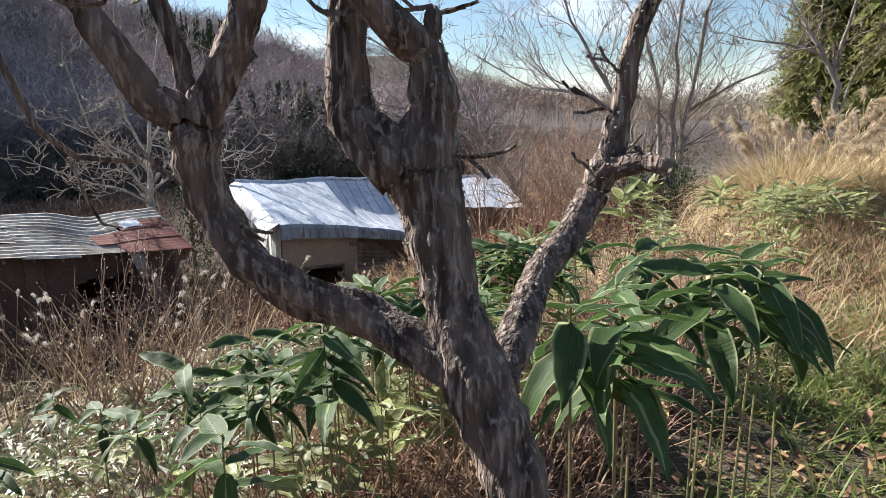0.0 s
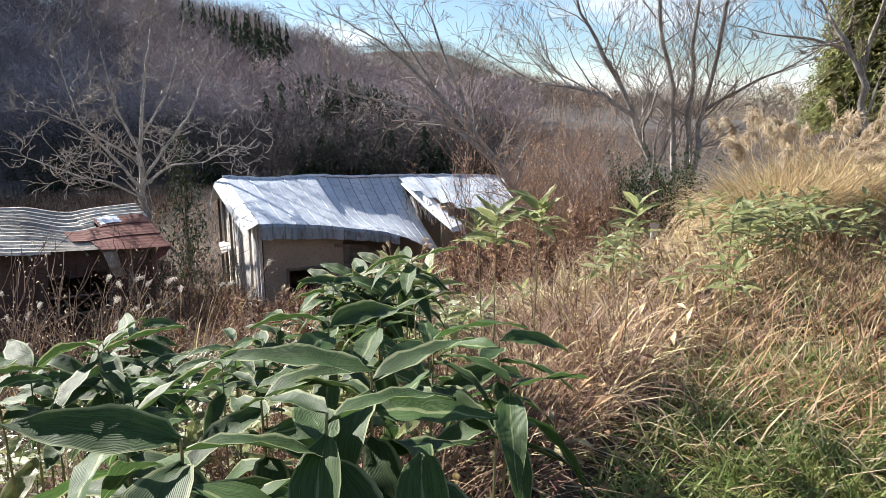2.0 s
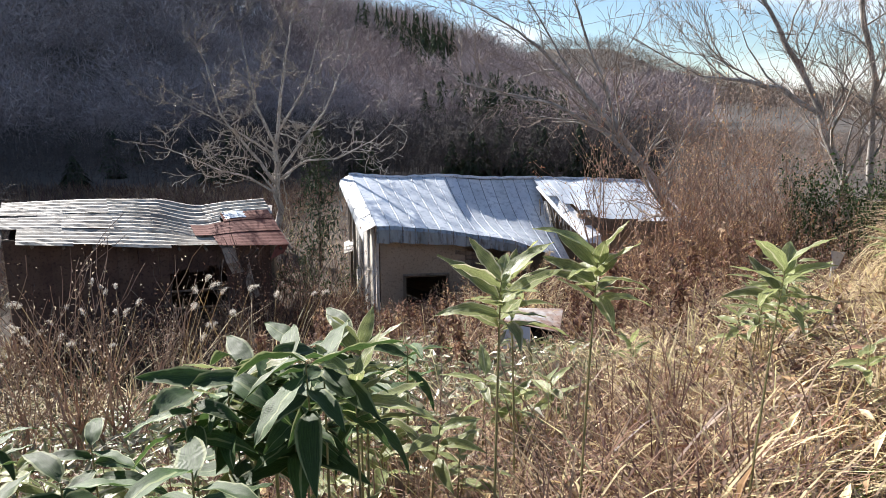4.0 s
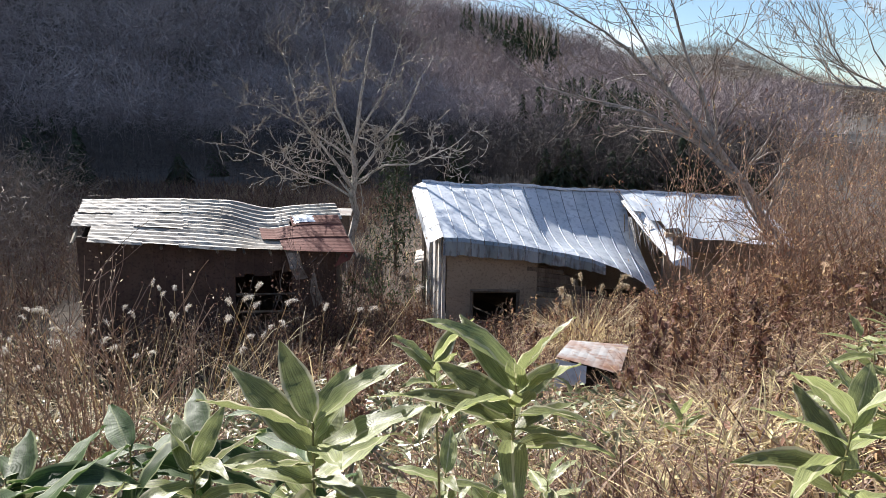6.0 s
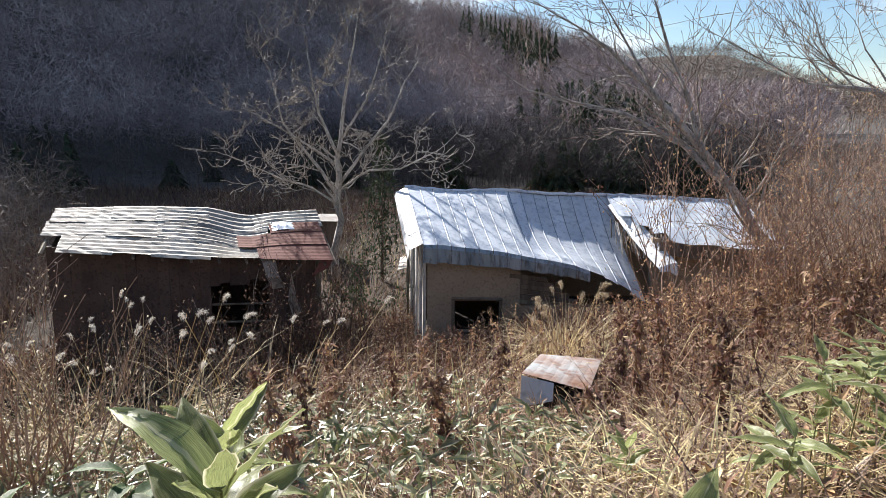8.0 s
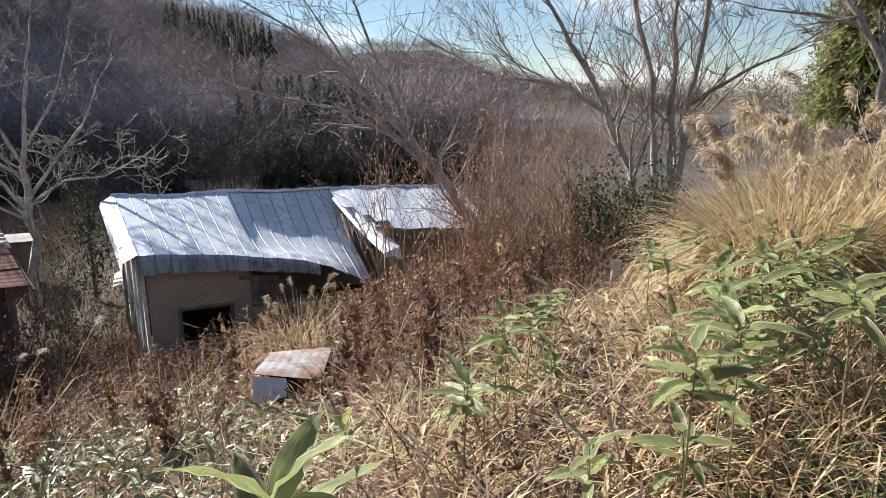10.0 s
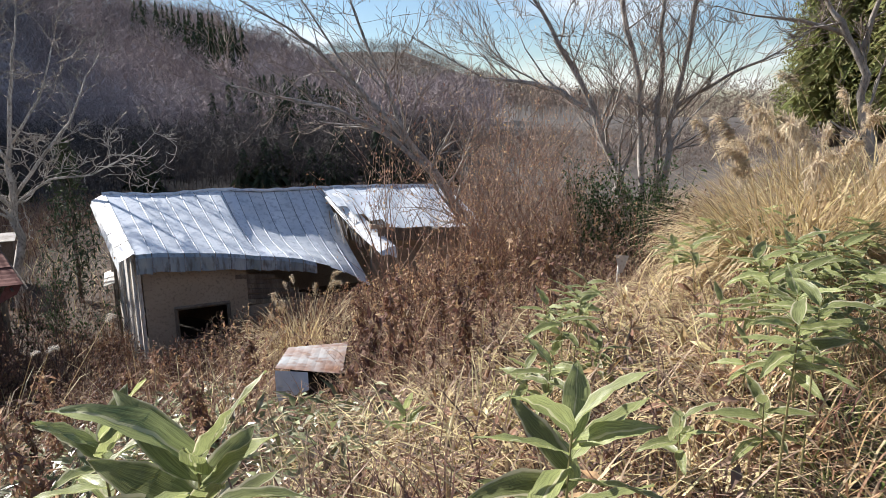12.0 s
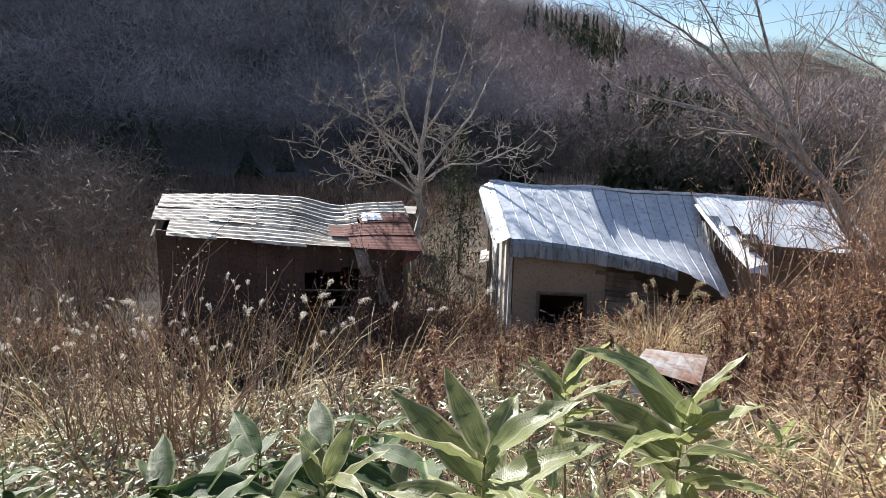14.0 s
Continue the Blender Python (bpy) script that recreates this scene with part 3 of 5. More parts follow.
limb_tree("leaning_tree", "bare slender tree leaning over the tin roof", [
    [(6.75, 15.58, at_ground(6.75, 15.6), 0.12), (6.55, 15.65, -1.8, 0.11), (6.33, 15.71, -1.06, 0.1), (5.72, 15.87, 0.03, 0.085), (4.93, 16.13, 0.99, 0.065), (4.15, 16.33, 1.92, 0.045), (3.37, 16.39, 2.63, 0.03), (2.79, 16.4, 3.05, 0.018)],
    [(5.6, 15.9, 0.2, 0.06), (4.7, 16.2, 1.0, 0.05), (3.72, 16.37, 1.52, 0.035), (2.71, 16.6, 1.74, 0.025), (1.93, 16.57, 1.95, 0.015)],
    [(5.2, 16.0, 0.65, 0.05), (4.75, 16.2, 1.7, 0.035), (4.38, 16.31, 2.62, 0.025), (4.1, 16.3, 3.4, 0.015)],
    [(4.15, 16.33, 1.92, 0.03), (3.7, 16.4, 2.7, 0.02), (3.25, 16.4, 3.4, 0.012)],
], M_GREYBARK, 5, 3, 1.4, 1, M_TWIG, 0.5, 0.05, 2, 0.2, 0.0042)

limb_tree("many_stemmed_tree", "tall bare many-stemmed tree with brownish bark", [
    [(10.35, 17.51, at_ground(10.35, 17.5), 0.12), (10.2, 17.6, -0.6, 0.105), (10.08, 17.65, 0.05, 0.095), (9.6, 17.89, 1.44, 0.075), (8.89, 18.2, 2.8, 0.055), (8.3, 18.43, 3.9, 0.035), (7.9, 18.5, 5.0, 0.03)],
    [(10.87, 17.22, at_ground(10.9, 17.2), 0.1), (10.85, 17.23, 0.3, 0.08), (10.83, 17.24, 1.3, 0.065), (10.82, 17.25, 3.0, 0.045), (10.9, 17.2, 4.6, 0.04)],
    [(10.9, 17.2, -0.9, 0.08), (11.05, 17.1, 0.6, 0.065), (11.09, 17.09, 1.4, 0.055), (11.37, 16.92, 3.5, 0.05), (11.6, 16.8, 4.8, 0.03)],
    [(10.6, 17.4, -0.8, 0.08), (10.5, 17.45, 0.8, 0.065), (10.45, 17.46, 2.0, 0.055), (10.1, 17.6, 3.6, 0.05), (9.9, 17.7, 5.0, 0.03)],
    [(9.75, 17.8, 1.1, 0.07), (8.91, 18.19, 1.85, 0.06), (8.1, 18.5, 2.05, 0.045), (7.3, 18.7, 2.15, 0.025)],
    [(11.1, 17.1, 1.4, 0.05), (11.99, 16.5, 2.09, 0.035), (12.8, 16.1, 2.5, 0.02)],
], M_GREYBARK, 23, 3, 1.9, 1, M_TWIG, 0.55, 0.1, 3, 0.2, 0.0042)

limb_tree("edge_tree", "bare pale-barked tree before dark conifers", [
    [(12.9, 13.1, at_ground(12.9, 13.1), 0.1), (12.72, 13.28, 0.31, 0.085), (12.54, 13.46, 1.27, 0.075), (12.42, 13.58, 2.22, 0.06), (12.2, 13.78, 2.79, 0.05), (11.92, 14.03, 3.4, 0.03)],
    [(12.42, 13.58, 2.2, 0.05), (12.6, 13.4, 3.2, 0.035), (12.7, 13.3, 4.2, 0.02)],
    [(12.3, 13.7, 2.6, 0.04), (11.7, 14.2, 2.9, 0.03), (11.1, 14.5, 3.0, 0.018)],
], M_PALEBARK, 31, 3, 0.9, 2, M_TWIG, 0.6, 0.1, 3)

NEAR_LIMBS = {
    "trunk": [(0.820, 1.080, -0.100, 0.066), (0.810, 1.090, 0.25, 0.055), (0.790, 1.100, 0.820, 0.0456), (0.780, 1.120, 0.960, 0.0433), (0.770, 1.150, 1.070, 0.0419), (0.740, 1.190, 1.160, 0.0478), (0.710, 1.230, 1.280, 0.0361), (0.700, 1.250, 1.370, 0.0408), (0.680, 1.270, 1.450, 0.0530), (0.700, 1.260, 1.540, 0.0314), (0.690, 1.260, 1.610, 0.0220)],
    "stem": [(0.660, 1.270, 1.450, 0.0432), (0.590, 1.300, 1.520, 0.0329), (0.590, 1.310, 1.600, 0.0235), (0.600, 1.320, 1.680, 0.0229), (0.600, 1.320, 1.760, 0.0205), (0.630, 1.330, 1.890, 0.0166)],
    "broken_limb": [(0.700, 1.260, 1.510, 0.0275), (0.690, 1.260, 1.600, 0.0233), (0.640, 1.240, 1.640, 0.0221), (0.600, 1.250, 1.690, 0.0190), (0.560, 1.250, 1.760, 0.0152)],
    "spur": [(0.690, 1.270, 1.590, 0.0141), (0.700, 1.260, 1.630, 0.0126), (0.700, 1.260, 1.660, 0.0102)],
    "bowed_limb": [(0.760, 1.190, 1.160, 0.0386), (0.680, 1.240, 1.200, 0.0327), (0.600, 1.300, 1.240, 0.0305), (0.520, 1.330, 1.270, 0.0306), (0.440, 1.350, 1.320, 0.0287), (0.400, 1.370, 1.390, 0.0267), (0.380, 1.370, 1.460, 0.0293), (0.390, 1.370, 1.520, 0.0327)],
    "fork": [(0.370, 1.370, 1.530, 0.0267), (0.330, 1.360, 1.550, 0.0241), (0.300, 1.350, 1.600, 0.0215), (0.270, 1.350, 1.650, 0.0190), (0.240, 1.340, 1.730, 0.0164)],
    "fork_b": [(0.390, 1.370, 1.520, 0.0284), (0.420, 1.370, 1.570, 0.0250), (0.450, 1.370, 1.640, 0.0233), (0.480, 1.370, 1.720, 0.0233), (0.500, 1.370, 1.830, 0.0190)],
    "fork_c": [(0.380, 1.390, 1.550, 0.0149), (0.360, 1.400, 1.630, 0.0125), (0.340, 1.400, 1.710, 0.0116), (0.340, 1.400, 1.800, 0.0090)],
    "right_limb": [(0.770, 1.210, 1.150, 0.0266), (0.900, 1.380, 1.270, 0.0251), (0.960, 1.420, 1.310, 0.0255), (1.030, 1.460, 1.380, 0.0247), (1.060, 1.460, 1.440, 0.0241), (1.070, 1.460, 1.520, 0.0210), (1.080, 1.450, 1.600, 0.0178), (1.100, 1.440, 1.670, 0.0157), (1.130, 1.420, 1.750, 0.0136)],
    "stub": [(1.050, 1.460, 1.420, 0.0218), (1.090, 1.400, 1.440, 0.0162), (1.110, 1.350, 1.430, 0.0129)],
}


def gnarled_tree():
    random.seed(3)
    tree = thing("gnarled_tree", "old gnarled mulberry stump with cracked lichen-spotted bark and lopped limbs", "tree", "", NEAR_LIMBS["trunk"][0][:3])
    moss = Geo()
    for name, limb in NEAR_LIMBS.items():
        g, fine, fr = Geo(), [], []
        for a in range(len(limb) - 1):
            p, q = Vector(limb[a][:3]), Vector(limb[a + 1][:3])
            steps = max(3, int((q - p).length / 0.012))
            for t in range(steps):
                u = t / steps
                c = p.lerp(q, u)
                fine.append(c + Vector((noise.noise(c * 14), noise.noise(c * 14 + Vector((5, 0, 0))), 0)) * 0.006)
                fr.append((limb[a][3] * (1 - u) + limb[a + 1][3] * u) * (1 + 0.16 * noise.noise(c * 30) + 0.1 * noise.noise(c * 75)))
        fine.append(Vector(limb[-1][:3])), fr.append(limb[-1][3] * 0.6)
        start = len(g.v)
        sides = 34
        g.tube(fine, fr, sides)
        # long bark ridges and cracks
        for i in range(len(fine)):
            for k in range(sides):
                j = start + i * sides + k
                v, c = Vector(g.v[j]), fine[i]
                ridge = noise.noise(Vector((k * 0.6 + 7 * noise.noise(c * 5), c.z * 9, c.x * 9))) + 0.7 * noise.noise(Vector((k * 1.5, c.z * 26, c.y * 22)))
                g.v[j] = c + (v - c) * (1 + 0.24 * ridge)
                if random.random() < 0.11 and c.z > 1.2 and name in ("trunk", "stem", "broken_limb", "right_limb"):
                    out = (g.v[j] - c).normalized()
                    leaf_at = g.v[j] + out * 0.001
                    s = out.orthogonal().normalized() * random.uniform(0.0012, 0.004)
                    w = out.cross(s)
                    moss.add([leaf_at - s + out * 0.001, leaf_at + w, leaf_at + s + out * 0.002, leaf_at - w, leaf_at + out * 0.0035], [(0, 1, 4), (1, 2, 4), (2, 3, 4), (3, 0, 4)])
        part("trunk" if name == "trunk" else "limb", g, M_BARK, tree, "", True)
        for c in range(5 if name in ("trunk", "right_limb", "fork_c") else 2):
            i = random.randrange(len(fine) // 2, len(fine))
            tw = Geo()
            d = Vector((random.gauss(0, 1), random.gauss(0, 1), random.gauss(0.3, 0.5))).normalized()
            branching(tw, fine[i], d, random.uniform(0.04, 0.1), 0.004, 1, 0.6, 0.1, 2)
            part("twig", tw, M_BARK, tree)
    tagged(part("lichen", moss, M_LICHEN, tree, "grey-green crusty lichen"), kind="stuff")
    arm = Geo()
    arm.tube([(-1.3, 1.5, 0.05), (-0.7, 1.5, 1.3), (-0.25, 1.5, 1.95), (0.03, 1.62, 1.71), (0.07, 1.63, 1.60), (0.10, 1.64, 1.51), (0.15, 1.66, 1.46), (0.22, 1.68, 1.45), (0.31, 1.69, 1.45)], [0.016, 0.012, 0.009, 0.007, 0.007, 0.006, 0.006, 0.005, 0.002], 7)
    arm.tube([(0.14, 1.65, 1.46), (0.16, 1.66, 1.38), (0.18, 1.66, 1.34), (0.21, 1.67, 1.33)], [0.004, 0.003, 0.003, 0.001], 5)
    sapling = thing("drooping_sapling", "thin dark drooping bare branch rooted in the bank", "shrub", "", (-1.3, 1.5, 0.05))
    part("stem", arm, M_BARK, sapling)


gnarled_tree()

# cedars closing the view beside the path, foliage coloured as if sunlit
random.seed(9)
for k, (cx, cy, tall) in enumerate(((24.6, 27.4, 13), (26.5, 27.0, 15), (25.2, 24.2, 14), (28.0, 25.0, 16), (26.6, 21.4, 15), (29.0, 22.6, 16), (28.0, 18.0, 14), (26.8, 30.0, 14))):
    base = Vector((cx, cy, at_ground(cx, cy)))
    cedar = thing("cedar_tree", "tall green cedar with drooping sprays, sunlight put into its foliage colour", "tree", "cedars beside the path", base)
    g = Geo()
    g.tube([base, base + Vector((0, 0, tall * 0.95))], [0.22, 0.03], 8)
    part("trunk", g, M_BARK, cedar)
    g = Geo()
    needle_tree(g, base + Vector((0, 0, 0.3)), tall, 1.9, 40, 0.45, 20)
    v, f = leaf_cloud(np.array([base + Vector((0, 0, 0.8 + z)) + Vector((math.cos(a), math.sin(a), 0)) * (2.5 * (1 - z / tall) ** 0.8 * q) for z, a, q in ((random.random() ** 1.2 * tall * 0.95, random.random() * 6.28, random.uniform(0.6, 1.1)) for _ in range(7000))]), 0.3, 0.1, 0.6)
    g.add(v, f)
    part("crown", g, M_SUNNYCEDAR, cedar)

base = Vector((-2.22, 20.77, at_ground(-2.22, 20.77)))
cedar = thing("young_cedar", "slender dark green young cedar between the sheds", "tree", "", base)
g = Geo()
g.tube([base, base + Vector((0.05, 0, 3.6))], [0.06, 0.012], 6)
part("trunk", g, M_BARK, cedar)
g = Geo()
v, f = leaf_cloud(np.array([base + Vector((0, 0, 0.3 + z)) + Vector((math.cos(a), math.sin(a), -0.3)) * (0.75 * (1 - z / 3.9) ** 0.7 * q) for z, a, q in ((random.random() * 3.6, random.random() * 6.28, random.uniform(0.1, 1.3)) for _ in range(1500))]), 0.2, 0.05, 0.7)
g.add(v, f)
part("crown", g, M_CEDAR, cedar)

# ---- the long tin-roofed shed ----
HO = Vector((-0.65, 17.59, 0))
HU, HN = Vector((0.978, 0.208, 0)), Vector((0.208, -0.978, 0))


def hp(a, b, z):
    return HO + HU * a + HN * b + Vector((0, 0, z))


def lerp_list(x, xs, ys):
    return float(np.interp(x, xs, ys))


def ridge_z(a):
    return lerp_list(a, [0, 1.0, 2.1, 3.0, 4.1, 5.6, 7.2], [-0.03, -0.12, -0.08, -0.16, -0.17, -0.22, -0.31])


def eave_z(a):
    return lerp_list(a, [0.0, 0.43, 1.5, 2.9, 3.6, 4.3], [-0.78, -0.79, -0.9, -1.13, -1.36, -1.75])


def roof_point(a, t, lift=0.0):
    """a along the ridge, t from ridge to eave of the sagging front slope."""
    b = 2.6 * t
    skew = 0.43 * t * max(0.0, 1 - a / 6)
    z = ridge_z(a) * (1 - t) + eave_z(a) * t
    z -= 0.2 * math.sin(math.pi * t) * math.exp(-((a - 3.0) / 1.1) ** 2)
    z += 0.05 * math.exp(-((a - 2.0) / 0.22) ** 2) * math.sin(math.pi * t) + 0.008 * noise.noise(Vector((a * 2.2, t * 4, 0)))
    z -= 0.085 * float(smoothstep(2.08, 2.2, a)) * math.sin(math.pi * min(1.0, 0.12 + t))
    return hp(a + skew, b, z + lift)


def tin_house():
    house = thing("tin_roofed_shed", "derelict long shed with sagging whitened tin roof and tan plaster walls", "shed", "", hp(2, 1, -2.9))
    edges = np.linspace(0.0, 4.3, 17)
    for i in range(16):
        a0, a1 = edges[i], edges[i + 1]
        g = Geo()
        g.sheet([[roof_point(a0 + (a1 - a0) * s, t / 9 * (1.0 if i < 12 else 1.0 + 0.03 * (i % 2)), 0.002 * math.sin(3.14 * s)) for s in (0, 0.25, 0.5, 0.75, 1)] for t in range(10)])
        part("roof_panel", g, M_TIN, house)
        g = Geo()
        g.tube([roof_point(a0, t / 9, 0.006) for t in range(10)], [0.008] * 10, 5)
        part("seam", g, M_SEAM, house)
        if i < 12:
            g, low = Geo(), 0.33 - 0.011 * i
            top = [roof_point(a0 + (a1 - a0) * s, 1.0) for s in (0.03, 0.5, 0.97)]
            g.sheet([top, [p + HN * 0.05 + Vector((0, 0, -0.06)) for p in top], [p + HN * (0.03 + random.uniform(-0.02, 0.02)) + Vector((0, 0, -low + random.uniform(-0.02, 0.02))) for p in top]])
            part("fascia_panel", g, M_TIN_EDGE, house)
            g = Geo()
            g.tube([top[0] + HN * 0.055 + Vector((0, 0, -0.05)), top[0] + HN * 0.04 + Vector((0, 0, -low))], [0.014, 0.014], 5)
            part("seam", g, M_SEAM, house)
    # ridge cap
    g = Geo()
    cap = np.linspace(-0.05, 7.2, 40)
    g.tube([hp(a, 0, ridge_z(a) + 0.015 + 0.012 * math.sin(a * 14)) for a in cap], [0.035] * 40, 6)
    part("ridge_cap", g, M_TIN, house)
    # back slope
    for a0, a1 in zip(np.linspace(0, 7.2, 9)[:-1], np.linspace(0, 7.2, 9)[1:]):
        g = Geo()
        g.sheet([[hp(a, -2.6 * t, ridge_z(a) * (1 - t) - 0.85 * t) for a in (a0, a1)] for t in (0, 0.5, 1)])
        part("roof_panel", g, M_TIN, house)
    # verge: bent tin along the gable
    for sgn, n in ((1, 5), (-1, 4)):
        for i in range(n):
            g = Geo()
            rows = []
            for t in (i / n, (i + 1) / n - 0.01):
                p = roof_point(0.0, t) if sgn > 0 else hp(0, -2.6 * t, ridge_z(0) * (1 - t) - 0.85 * t)
                rows.append([p + Vector((0, 0, 0.01)), p - HU * 0.24 + Vector((0, 0, -0.11)), p - HU * 0.27 + Vector((0, 0, -0.2 - 0.1 * t))])
            g.sheet(rows)
            part("verge_panel", g, M_WHITE_TIN, house)
    # right-hand wing
    def wing(a, t, lift=0.0):
        return hp(a, 2.2 * t, ridge_z(a) * (1 - t) + lerp_list(a, [3.9, 5, 7.2], [-0.74, -0.78, -0.95]) * t + lift + 0.015 * math.sin(a * 7 + t * 5))
    ed = np.linspace(4.25, 7.2, 13)
    for i in range(12):
        g = Geo()
        g.sheet([[wing(ed[i] + (ed[i + 1] - ed[i]) * s, t / 6, 0.003 * math.sin(3.14 * s)) for s in (0, 0.5, 1)] for t in range(0, (4, 5, 6)[i] if i < 3 else 7)])
        part("roof_panel", g, M_TIN, house)
        g = Geo()
        g.tube([wing(ed[i], t / 6, 0.016) for t in range((4, 5, 6)[i] if i < 3 else 7)], [0.007] * ((4, 5, 6)[i] if i < 3 else 7), 5)
        part("seam", g, M_SEAM, house)
    g = Geo()
    g.sheet([[wing(a, 1.0) for a in np.linspace(4.75, 7.2, 9)], [wing(a, 1.0, -0.25) + HN * 0.03 for a in np.linspace(4.75, 7.2, 9)]])
    part("fascia_panel", g, M_BOARD, house, "dark eave board")
    # torn hanging strip and broken roof laths
    strip = [(4.22, 0.35, -0.34), (4.26, 0.9, -0.5), (4.36, 1.5, -0.74), (4.52, 2.15, -1.0), (4.64, 2.6, -1.17)]
    g = Geo()
    g.sheet([[hp(a, b, z), hp(a + 0.17, b + 0.02, z + 0.075), hp(a + 0.33, b - 0.02, z + 0.1)] for a, b, z in strip], 0.012)
    part("torn_panel", g, M_WHITE_TIN, house, "torn roof sheet hanging loose")
    g = Geo()
    a, b, z = strip[-1]
    g.sheet([[hp(a, b, z), hp(a + 0.17, b + 0.02, z + 0.07), hp(a + 0.33, b, z + 0.1)], [hp(a + 0.02, b + 0.06, z - 0.05), hp(a + 0.18, b + 0.07, z - 0.04), hp(a + 0.33, b + 0.05, z - 0.13)]], 0.012)
    part("torn_panel", g, M_TIN, house, "torn roof sheet hanging loose")
    random.seed(41)
    for k in range(54):
        a = 4.15 + random.random() * 0.9
        t = 0.45 + 0.5 * (a - 4.15) + random.uniform(-0.1, 0.1)
        p = hp(a, 2.2 * t, -0.42 - 0.35 * t + random.uniform(-0.05, 0.05))
        q = p + HN * random.uniform(0.05, 0.35) + HU * random.uniform(-0.12, 0.12) + Vector((0, 0, -random.uniform(0.25, 0.6)))
        g = Geo()
        g.tube([p, q], [random.uniform(0.008, 0.02), 0.008], 4)
        part("lath", g, M_LIME if random.random() < 0.7 else M_BOARD, house)
    # walls
    def slab(name, a0, a1, b, z0, z1, mat, thick=0.12, label="", lean=0.0):
        g = Geo()
        rows = [(hp(a0, b - thick, z0), hp(a1, b - thick, z0), hp(a1, b, z0), hp(a0, b, z0)), (hp(a0 + lean, b - thick, z1[0]), hp(a1 + lean, b - thick, z1[1]), hp(a1 + lean, b, z1[1]), hp(a0 + lean, b, z1[0]))]
        g.add([*rows[0], *rows[1]], [(0, 3, 2, 1), (4, 5, 6, 7), (0, 1, 5, 4), (1, 2, 6, 5), (2, 3, 7, 6), (3, 0, 4, 7)])
        return part(name, g, mat, house, label)
    wb = 2.38
    slab("wall", 0.5, 0.98, wb, -3.05, (-0.78, -0.82), M_PLASTER)
    slab("wall", 0.98, 1.85, wb, -1.83, (-0.82, -0.93), M_PLASTER)
    slab("wall", 0.98, 1.85, wb, -3.05, (-2.45, -2.45), M_PLASTER)
    slab("wall", 1.85, 2.2, wb, -3.05, (-0.93, -0.97), M_PLASTER)
    slab("wall", 2.2, 4.2, wb, -3.05, (-1.95, -1.95), M_PLASTER)
    for i in range(6):
        g = Geo()
        z = -1.92 + i * 0.1
        g.box(Matrix.Translation(hp(2.75 - 0.08 * i, wb - 0.02 + random.uniform(-0.02, 0.02), z)) @ Matrix.Rotation(math.atan2(HU.y, HU.x), 4, "Z") @ Matrix.Rotation(random.uniform(-0.03, 0.03) + 0.1, 4, "Y"), 1.3 - 0.12 * i, 0.03, 0.085, 0.006)
        part("slat", g, M_BOARD, house)
    for a, z0, z1 in ((0.98, -2.45, -1.83), (1.85, -2.45, -1.83)):
        g = Geo()
        g.tube([hp(a, wb + 0.015, z0), hp(a, wb + 0.015, z1)], [0.035, 0.035], 4)
        part("window_post", g, M_BOARD, house)
    for z in (-2.45, -1.83):
        g = Geo()
        g.tube([hp(0.95, wb + 0.02, z), hp(1.88, wb + 0.02, z)], [0.035, 0.035], 4)
        part("window_rail", g, M_BOARD, house)
    slab("wall", 4.7, 7.1, 1.95, -3.05, (-0.75, -0.9), M_PLASTER)
    slab("wall", 0.2, 7.1, -2.2, -3.05, (-0.8, -0.85), M_PLASTER)
    # gable: whitewashed boards between posts
    def gable_top(b):
        return (ridge_z(0) + (eave_z(0.4) - ridge_z(0)) * b / 2.6 if b > 0 else ridge_z(0) + (0.82 * b / 2.6)) - 0.1
    random.seed(6)
    cuts = np.linspace(-2.3, 2.38, 13)
    for i in range(12):
        b0, b1 = cuts[i] + 0.008, cuts[i + 1] - 0.008
        lean = random.uniform(-0.05, 0.02)
        skew0, skew1 = 0.43 * max(0, b0) / 2.6 + 0.03, 0.43 * max(0, b1) / 2.6 + 0.03
        z0 = -3.05 if not 4 <= i <= 5 else -1.72
        g = Geo()
        base = [hp(skew0, b0, z0), hp(skew1, b1, z0), hp(skew1 + 0.06, b1, z0), hp(skew0 + 0.06, b0, z0)]
        topv = [hp(skew0 - lean, b0, gable_top(b0)), hp(skew1 - lean, b1, gable_top(b1)), hp(skew1 + 0.06 - lean, b1, gable_top(b1)), hp(skew0 + 0.06 - lean, b0, gable_top(b0))]
        g.add([*base, *topv], [(3, 2, 1, 0), (4, 5, 6, 7), (0, 1, 5, 4), (1, 2, 6, 5), (2, 3, 7, 6), (3, 0, 4, 7)])
        part("gable_board", g, M_LIME, house)
    for b, lean in ((-2.25, 0.05), (-0.6, 0.0), (0.35, -0.1), (1.0, -0.16), (1.9, -0.1), (2.42, -0.06)):
        g = Geo()
        s = 0.43 * max(0, b) / 2.6 - 0.03
        g.tube([hp(s, b, -3.05), hp(s - lean * 0.2, b + lean, gable_top(b) + 0.05)], [0.036, 0.03], 6)
        part("post", g, M_LIME if b > 0.9 else M_BOARD, house)
    g = Geo()
    g.sheet([[hp(0.12, -0.75, -1.62), hp(0.12, 0.2, -1.7)], [hp(-0.2, -0.72, -1.72), hp(-0.2, 0.2, -1.8)]], 0.02)
    part("awning", g, M_LIME, house)
    g = Geo()
    g.sheet([[hp(-0.1, -2.75, -0.82), hp(-0.15, -2.35, -0.72)], [hp(-0.25, -2.85, -1.0), hp(-0.3, -2.45, -0.95)], [hp(-0.22, -2.8, -1.3), hp(-0.26, -2.45, -1.22)]])
